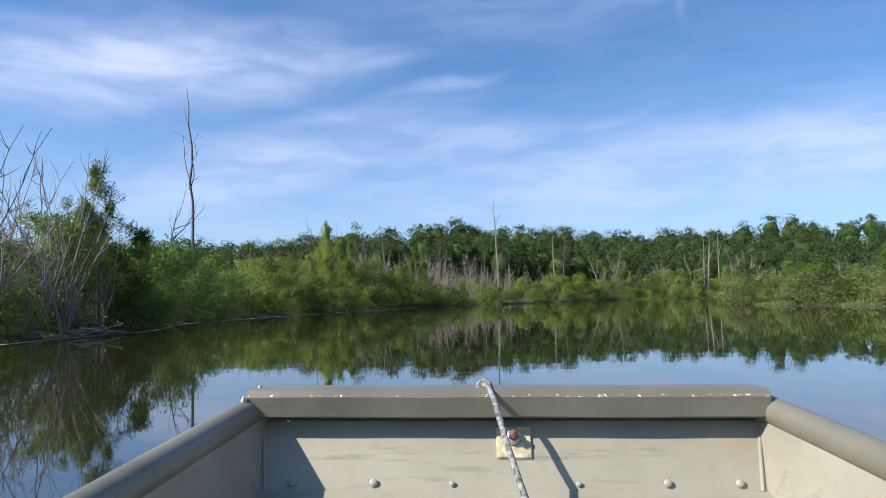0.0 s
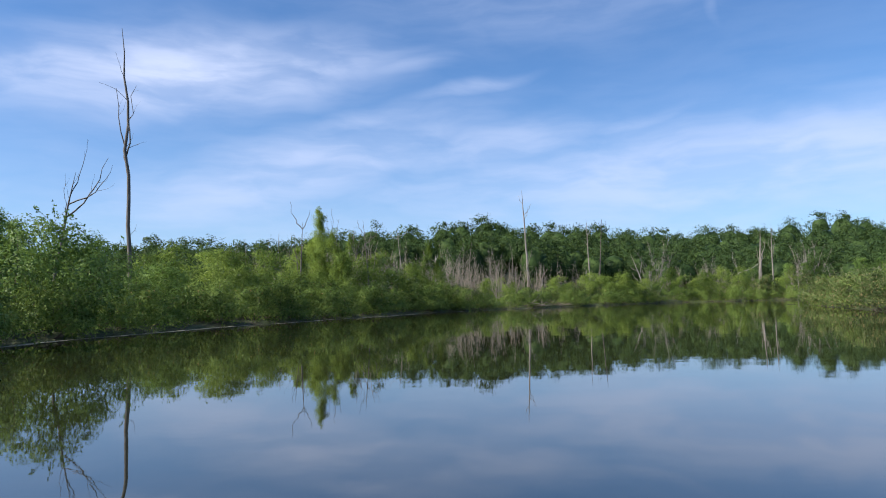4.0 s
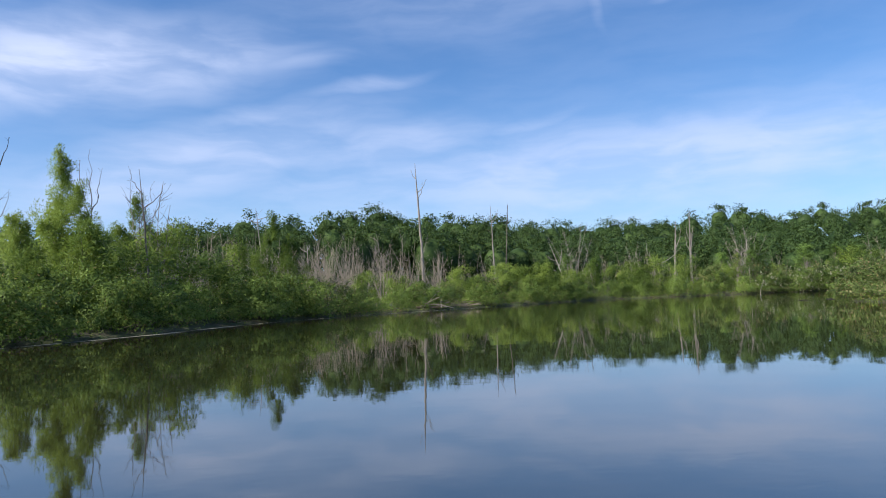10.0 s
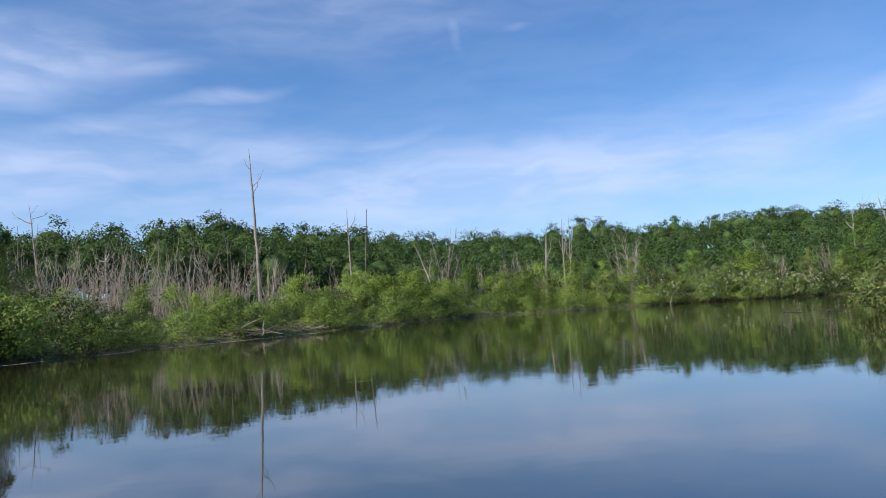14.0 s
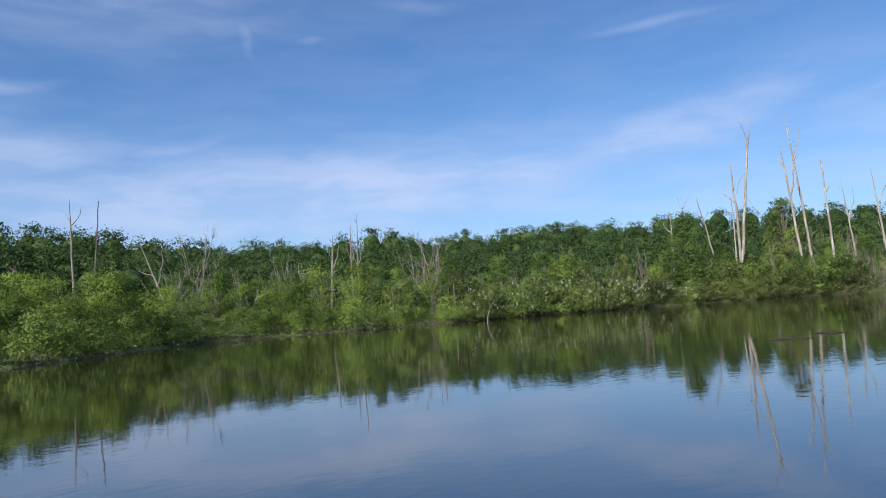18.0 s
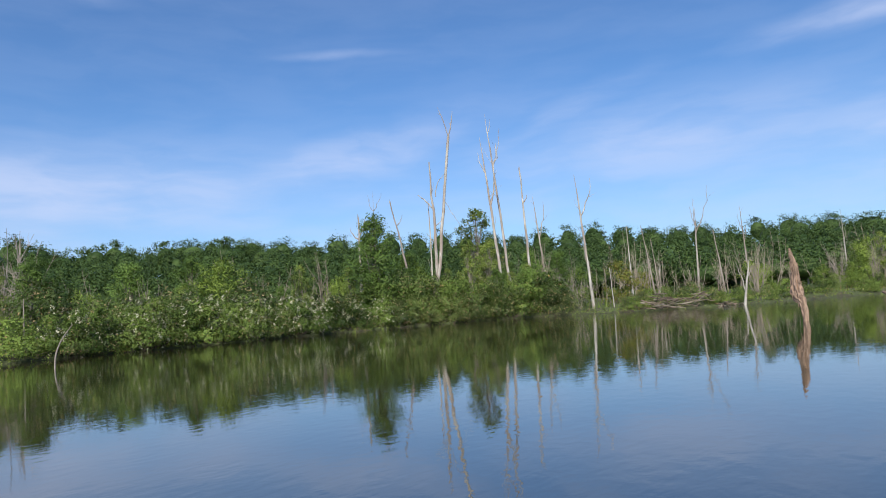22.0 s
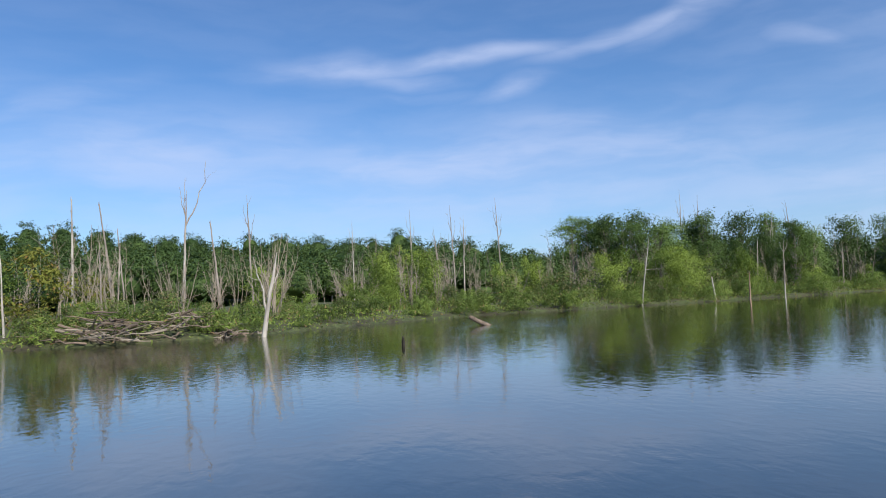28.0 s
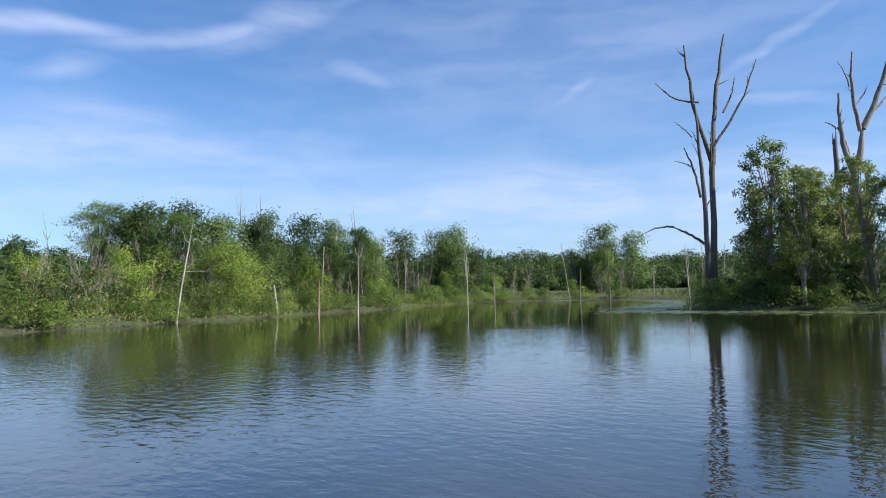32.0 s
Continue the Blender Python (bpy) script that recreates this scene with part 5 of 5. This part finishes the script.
log = rough_log("floating_log", "dark waterlogged log floating low in the water", "log", [(-0.42, 0, -0.005), (-0.2, 0, 0.005), (0.1, 0.03, -0.004), (0.45, 0.06, -0.02)], (0.022, 0.026, 0.02, 0.014), wet_wood, 12, 22, 0.15, 6, 1)
log.matrix_basis = pose(17.26, 48.54, 0, 0, 0, -60) @ Matrix.Diagonal((0.85, 0.85, 0.85, 1))
log = rough_log("floating_log", "short dark waterlogged branch floating low in the water", "log", [(-0.24, 0, 0.0), (0.05, 0, 0.01), (0.24, 0.02, -0.01)], (0.016, 0.022, 0.012), wet_wood, 10, 14, 0.15, 7, 0)
log.matrix_basis = pose(18.45, 48.60, 0, 0, 0, -76)
stub = rough_log("sunken_branch", "short dark end of a sunken branch standing out of the water", "branch", [(0, 0, -0.3), (0, 0, 0), (0.01, 0, 0.10), (-0.015, 0, 0.17), (0.01, 0, 0.215)], (0.035, 0.035, 0.038, 0.028, 0.012), wet_wood, 10, 14, 0.15, 8, 1)
stub.matrix_basis = pose(44.2, 51.6, 0) @ Matrix.Diagonal((0.75, 0.75, 0.72, 1))
bow = rough_log("curved_branch", "bare curved branch rising out of the water by the bank", "branch", [(0, 0, -0.3), (0, 0, 0.0), (0.02, 0, 0.45), (0.22, 0, 0.95), (0.62, 0, 1.45)], (0.03, 0.03, 0.027, 0.02, 0.010), grey_wood, 8, 18, 0.1, 9, 0)
bow.matrix_basis = pose(26.18, 67.34, 0, 0, 0, -60) @ Matrix.Diagonal((0.7, 0.7, 0.7, 1))


def brush_pile(x, y, wide, tall, count, seed, label):
    r0 = np.random.default_rng(seed)
    root = empty("brush_pile", label, "brush pile", "brush piles on the bank")
    root.matrix_basis = pose(x, y, max(0.0, float(land_height([(x, y)])[0])))
    for i in range(count):
        s = Soup()
        a = r0.uniform(0, 6.28)
        c = np.array([r0.normal(0, wide * 0.3), r0.normal(0, wide * 0.3), r0.uniform(0.02, tall)])
        half = np.array([math.cos(a), math.sin(a), r0.normal(0, 0.22)]) * r0.uniform(0.25, 0.65) * wide * 0.6
        c[2] = max(c[2] * (1 - min(0.9, math.hypot(c[0], c[1]) / wide)), abs(half[2]) + 0.02)
        tube(s, np.linspace(c - half, c + half, 5) + r0.normal(0, 0.02, (5, 3)), (0.028 * r0.uniform(0.6, 1.3), 0.010), 5)
        part("stick", s.mesh("stick", (twig_wood, log_wood, stem_wood)[i % 3]), root)
    return root


brush_pile(49.9, 57.8, 1.8, 0.8, 64, 1, "heap of broken brown sticks and brush at the water's edge")
brush_pile(51.6, 56.4, 1.6, 0.6, 44, 2, "heap of bleached driftwood sticks on the low bank")
brush_pile(51.0, 55.0, 0.8, 0.25, 18, 3, "scattered driftwood sticks round a dead trunk")
brush_pile(1.6, 59.0, 2.2, 0.5, 26, 4, "fallen bare branches bending down to the water")
brush_pile(4.0, 61.8, 1.8, 0.5, 22, 5, "fallen bare branches bending down to the water")
brush_pile(-13.1, 12.0, 1.6, 0.5, 24, 6, "dead sticks and branches lying at the water's edge")

# ---- the boat ----
paint, gr = material("worn olive-grey boat paint")
at = gr.node("ShaderNodeTexCoord").outputs["Object"]
grime = gr.noise(at, 3.0, 5.0, 0.6)
fleck = gr.noise(at, 38.0, 4.0, 0.7)
colour = gr.ramp(grime, [(0.30, (0.235, 0.22, 0.17)), (0.55, (0.315, 0.297, 0.232)), (0.75, (0.365, 0.345, 0.275))])
colour = gr.mix(gr.node("ShaderNodeMapRange", i0=fleck, i1=0.70, i2=0.74).outputs[0], colour, (0.30, 0.26, 0.19))
rust = gr.node("ShaderNodeMapRange", i0=gr.noise(at, 7.5, 4.0, 0.65, 0.6), i1=0.62, i2=0.74, i4=0.5).outputs[0]
colour = gr.mix(rust, colour, (0.42, 0.24, 0.13))
drag = gr.node("ShaderNodeMapping", i0=at)
drag.inputs["Scale"].default_value = (5.0, 26.0, 40.0)
scuff = gr.node("ShaderNodeMapRange", i0=gr.noise(drag.outputs[0], 1.0, 4.0, 0.6), i1=0.60, i2=0.72, i4=0.6).outputs[0]
colour = gr.mix(scuff, colour, (0.17, 0.165, 0.135))
bump = gr.node("ShaderNodeBump", Strength=0.25, Distance=0.004, Height=gr.noise(at, 55.0, 4.0))
finish(gr, gr.node("ShaderNodeBsdfPrincipled", Base_Color=colour, Roughness=0.55, Normal=bump.outputs[0]).outputs[0])

rail_paint, gr = material("worn rail paint with bare metal")
at = gr.node("ShaderNodeTexCoord").outputs["Object"]
colour = gr.ramp(gr.noise(at, 4.0, 5.0, 0.6), [(0.3, (0.125, 0.117, 0.088)), (0.6, (0.185, 0.175, 0.135)), (0.8, (0.235, 0.222, 0.175))])
chip = gr.node("ShaderNodeMapRange", i0=gr.noise(at, 90.0, 4.0, 0.7), i1=0.735, i2=0.75).outputs[0]
up = gr.node("ShaderNodeSeparateXYZ", i0=at).outputs[2]
fold = gr.maths("COMPARE", up, 0.6275, 0.0022)
edge_chip = gr.maths("MULTIPLY", fold, gr.node("ShaderNodeMapRange", i0=gr.noise(at, 95.0, 4.0, 0.75), i1=0.585, i2=0.62).outputs[0])
colour = gr.mix(gr.maths("MAXIMUM", chip, edge_chip), colour, (0.78, 0.77, 0.72))
bump = gr.node("ShaderNodeBump", Strength=0.3, Distance=0.004, Height=gr.noise(at, 40.0, 4.0))
finish(gr, gr.node("ShaderNodeBsdfPrincipled", Base_Color=colour, Roughness=0.42, Normal=bump.outputs[0]).outputs[0])


def plain(name, colour, roughness=0.6, metallic=0.0, vary=0.25, scale=30.0):
    m, gr = material(name)
    at = gr.node("ShaderNodeTexCoord").outputs["Object"]
    tone = gr.ramp(gr.noise(at, scale, 4.0), [(0.3, tuple(c * (1 - vary) for c in colour)), (0.7, tuple(min(1, c * (1 + vary)) for c in colour))])
    finish(gr, gr.node("ShaderNodeBsdfPrincipled", Base_Color=tone, Roughness=roughness, Metallic=metallic).outputs[0])
    return m


plate_cream = plain("chipped cream paint", (0.50, 0.46, 0.30), 0.5, 0.0, 0.45, 55.0)
bolt_rust = plain("rusty bolt", (0.17, 0.085, 0.07), 0.7, 0.3)
washer_grey = plain("scuffed washer", (0.42, 0.40, 0.37), 0.4, 0.6)
rivet_grey = plain("painted rivet", (0.34, 0.32, 0.26), 0.5)
weld_grey = plain("rough weld", (0.40, 0.385, 0.34), 0.5, 0.4, 0.5, 60.0)

rope_mat, gr = material("grey flecked rope")
at = gr.node("ShaderNodeTexCoord").outputs["Object"]
braid = gr.noise(at, 130.0, 3.0, 0.6)
colour = gr.ramp(braid, [(0.36, (0.06, 0.065, 0.065)), (0.5, (0.20, 0.20, 0.195)), (0.64, (0.36, 0.36, 0.345))])
bump = gr.node("ShaderNodeBump", Strength=0.6, Distance=0.003, Height=braid)
finish(gr, gr.node("ShaderNodeBsdfPrincipled", Base_Color=colour, Roughness=0.85, Normal=bump.outputs[0]).outputs[0])

boat = tagged(new("jon_boat"), "olive-grey aluminium flat-bottomed boat with worn, chipped rails", "boat")
boat.matrix_basis = pose(-3.455, -6.90, -0.004, 0, 0.9, -1.9)

# stations along the boat: distance ahead, half width at the rail, rail height, half width at the floor, floor height
ys = np.array([1.355, 1.32, 1.05, 0.78, 0.4, 0.0, -0.6, -1.2, -1.8, -2.3])
rail_w = np.array([0.448, 0.452, 0.478, 0.502, 0.535, 0.562, 0.588, 0.60, 0.60, 0.59])
rail_z = np.array([0.602, 0.600, 0.580, 0.560, 0.538, 0.520, 0.500, 0.492, 0.49, 0.49])
floor_w = np.array([0.350, 0.355, 0.385, 0.42, 0.44, 0.45, 0.46, 0.465, 0.465, 0.46])
floor_z = np.array([0.40, 0.36, 0.27, 0.19, 0.11, 0.07, 0.05, 0.05, 0.05, 0.05])


def shell(name, rows, closed=False, thick=0.004, mat=None, smooth=False, label="", bevel=0.0):
    """A sheet through rows of points, given thickness."""
    rows = np.array(rows, float)
    n, m = rows.shape[:2]
    s = Soup()
    k = (np.arange(n - 1)[:, None] * m + np.arange(m - 1)[None]).ravel()
    s.add(rows.reshape(-1, 3), np.stack([k, k + 1, k + m + 1, k + m], 1))
    ob = part(name, s.mesh(name, mat or paint, smooth), boat, label)
    mod = ob.modifiers.new("thickness", "SOLIDIFY")
    mod.thickness, mod.offset = thick, 0.0
    return ob


for sign, word in ((-1, "side"), (1, "side")):
    rows = []
    for y, rw, rz, fw, fz in zip(ys, rail_w, rail_z, floor_w, floor_z):
        crease = fz + (rz - fz) * 0.72
        cw = fw + (rw - fw) * 0.80
        rows.append([(sign * rw, y, rz), (sign * (cw + 0.004), y, crease + 0.012), (sign * cw, y, crease), (sign * fw, y, fz)])
    shell("side_wall", rows)
    s = Soup()
    line = [(sign * (rw + 0.012), y, rz) for y, rw, rz in zip(ys, rail_w, rail_z)]
    tube(s, line, (0.025, 0.025), 14)
    part("gunwale", s.mesh("gunwale", rail_paint, True), boat, "rolled side rail with scuffed paint")
shell("hull_bottom", [[(-fw, y, fz), (-fw / 3, y, fz - 0.01), (fw / 3, y, fz - 0.01), (fw, y, fz)] for y, fw, fz in zip(ys, floor_w, floor_z)])
shell("bow_panel", [[(-0.452, 1.345, 0.600), (0.452, 1.345, 0.600)], [(-0.462, 1.292, 0.574), (0.462, 1.292, 0.574)], [(-0.425, 1.205, 0.470), (0.425, 1.205, 0.470)], [(-0.37, 1.14, 0.36), (0.37, 1.14, 0.36)]])
shell("stern_panel", [[(-0.59, -2.3, 0.49), (0.59, -2.3, 0.49)], [(-0.46, -2.28, 0.05), (0.46, -2.28, 0.05)]])
shell("bow_deck", [[(-0.445, 1.204, 0.473), (0.445, 1.204, 0.473)], [(-0.445, 1.17, 0.464), (0.445, 1.17, 0.464)], [(-0.455, 0.86, 0.440), (0.455, 0.86, 0.440)], [(-0.45, 0.84, 0.425), (0.45, 0.84, 0.425)], [(-0.43, 0.83, 0.22), (0.43, 0.83, 0.22)]])
for y in (0.35, -0.25, -0.85, -1.45, -2.0):
    s = Soup()
    z = float(np.interp(-y, -ys, floor_z))
    tube(s, [(-0.44, y, z + 0.005), (0.44, y, z + 0.005)], (0.02, 0.02), 8)
    part("floor_rib", s.mesh("floor rib", paint, True), boat)

# the bow rail: a folded channel with a rounded upper edge
s = Soup()
prof = [(1.262, 0.590), (1.252, 0.593), (1.250, 0.624), (1.256, 0.6325), (1.268, 0.635), (1.35, 0.6295), (1.366, 0.624), (1.370, 0.608), (1.366, 0.56), (1.355, 0.556)]
xs = np.linspace(-0.468, 0.456, 25)
rows = np.array([[(x, py + 0.0005 * math.sin(x * 23), pz + 0.0005 * math.sin(x * 17 + 1)) for py, pz in prof] for x in xs])
n, m = rows.shape[:2]
k = (np.arange(n - 1)[:, None] * m + np.arange(m - 1)[None]).ravel()
s.add(rows.reshape(-1, 3), np.stack([k, k + 1, k + m + 1, k + m], 1))
ob = part("bow_rail", s.mesh("bow rail", rail_paint), boat, "folded bow rail with white chips along its edge")
mod = ob.modifiers.new("thickness", "SOLIDIFY")
mod.thickness, mod.offset = 0.004, -1.0
rngb = np.random.default_rng(3)
for sign in (-1, 1):
    s = Soup()
    for i in range(9):
        c = np.array([sign * (0.455 + rngb.normal(0, 0.008)), 1.27 + rngb.normal(0, 0.012), 0.615 + rngb.normal(0, 0.010)])
        tube(s, [c - (0, 0, 0.008), c, c + (0, 0.004, 0.008)], (0.003, 0.0055, 0.002), 7)
    part("corner_weld", s.mesh("corner weld", weld_grey, True), boat, "rough silvery weld at the rail's corner")
    s = Soup()
    tube(s, [(sign * 0.449, 1.288, 0.572), (sign * 0.420, 1.206, 0.474)], (0.004, 0.004), 6)
    part("corner_seam", s.mesh("corner seam", paint, True), boat)


def dome(x, y, z, r, mat, name, aim=(0, -0.88, 0.48)):
    s = Soup()
    a = Vector(aim)
    for q0, q1 in ((0.0, 0.35), (0.35, 0.75), (0.75, 1.0)):
        tube(s, [np.array((x, y, z)) + np.array(a) * r * 0.55 * q0, np.array((x, y, z)) + np.array(a) * r * 0.55 * q1], (r * math.sqrt(1 - q0 * q0), r * math.sqrt(max(0.02, 1 - q1 * q1))), 10)
    part(name, s.mesh(name, mat, True), boat)


for x in (-0.375, -0.235, 0.265, 0.385):
    dome(x, 1.211, 0.486, 0.0075, rivet_grey, "rivet")
for x in (-0.10, 0.115):
    dome(x, 1.210, 0.485, 0.005, rivet_grey, "screw")

bm = bmesh.new()
bmesh.ops.create_cube(bm, size=1.0, matrix=pose(0.009, 1.261, 0.543, -39) @ Matrix.Diagonal((0.062, 0.006, 0.060, 1)))
bmesh.ops.bevel(bm, geom=bm.edges, offset=0.0015, segments=2, affect="EDGES")
me = bpy.data.meshes.new("plate")
bm.to_mesh(me)
bm.free()
me.materials.append(plate_cream)
plate = part("cleat_plate", me, boat, "square cream plate with chipped paint")
s = Soup()
tube(s, [(0.008, 1.263, 0.550), (0.008, 1.255, 0.555)], (0.0145, 0.0135), 14)
part("washer", s.mesh("washer", washer_grey), plate)
s = Soup()
tube(s, [(0.008, 1.258, 0.553), (0.008, 1.245, 0.562), (0.008, 1.243, 0.563)], (0.0095, 0.009, 0.006), 6)
part("bolt", s.mesh("bolt", bolt_rust), plate)

# the mooring rope over the rail, with its knotted end
rope = tagged(new("rope"), "grey braided mooring rope hung over the bow rail", "rope")
rope.matrix_basis = boat.matrix_basis.copy()
ctrl = [(-0.052, 1.30, 0.628), (-0.046, 1.285, 0.645), (-0.034, 1.262, 0.640), (-0.026, 1.221, 0.625), (-0.017, 1.177, 0.593), (-0.008, 1.126, 0.562), (0.004, 1.075, 0.528), (0.015, 1.029, 0.500), (0.028, 0.99, 0.474), (0.05, 0.94, 0.462), (0.02, 0.90, 0.458)]
c = np.array(ctrl)
fine_t = np.linspace(0, len(c) - 1, 60)
line = np.stack([np.interp(fine_t, np.arange(len(c)), c[:, k]) for k in range(3)], 1)
for _ in range(3):
    line[1:-1] = (line[:-2] + 2 * line[1:-1] + line[2:]) / 4
s = Soup()
tube(s, line, (0.0052, 0.0052), 10)
part("cord", s.mesh("cord", rope_mat, True), rope)
s = Soup()
a = np.linspace(0, 2 * np.pi, 17)
tube(s, np.stack([-0.042 + 0.009 * np.cos(a), 1.279 + 0.008 * np.sin(a), 0.640 + 0.008 * np.sin(a)], 1), (0.0065, 0.0065), 8, False)
part("knot", s.mesh("knot", rope_mat, True), rope, "knotted end of the rope")
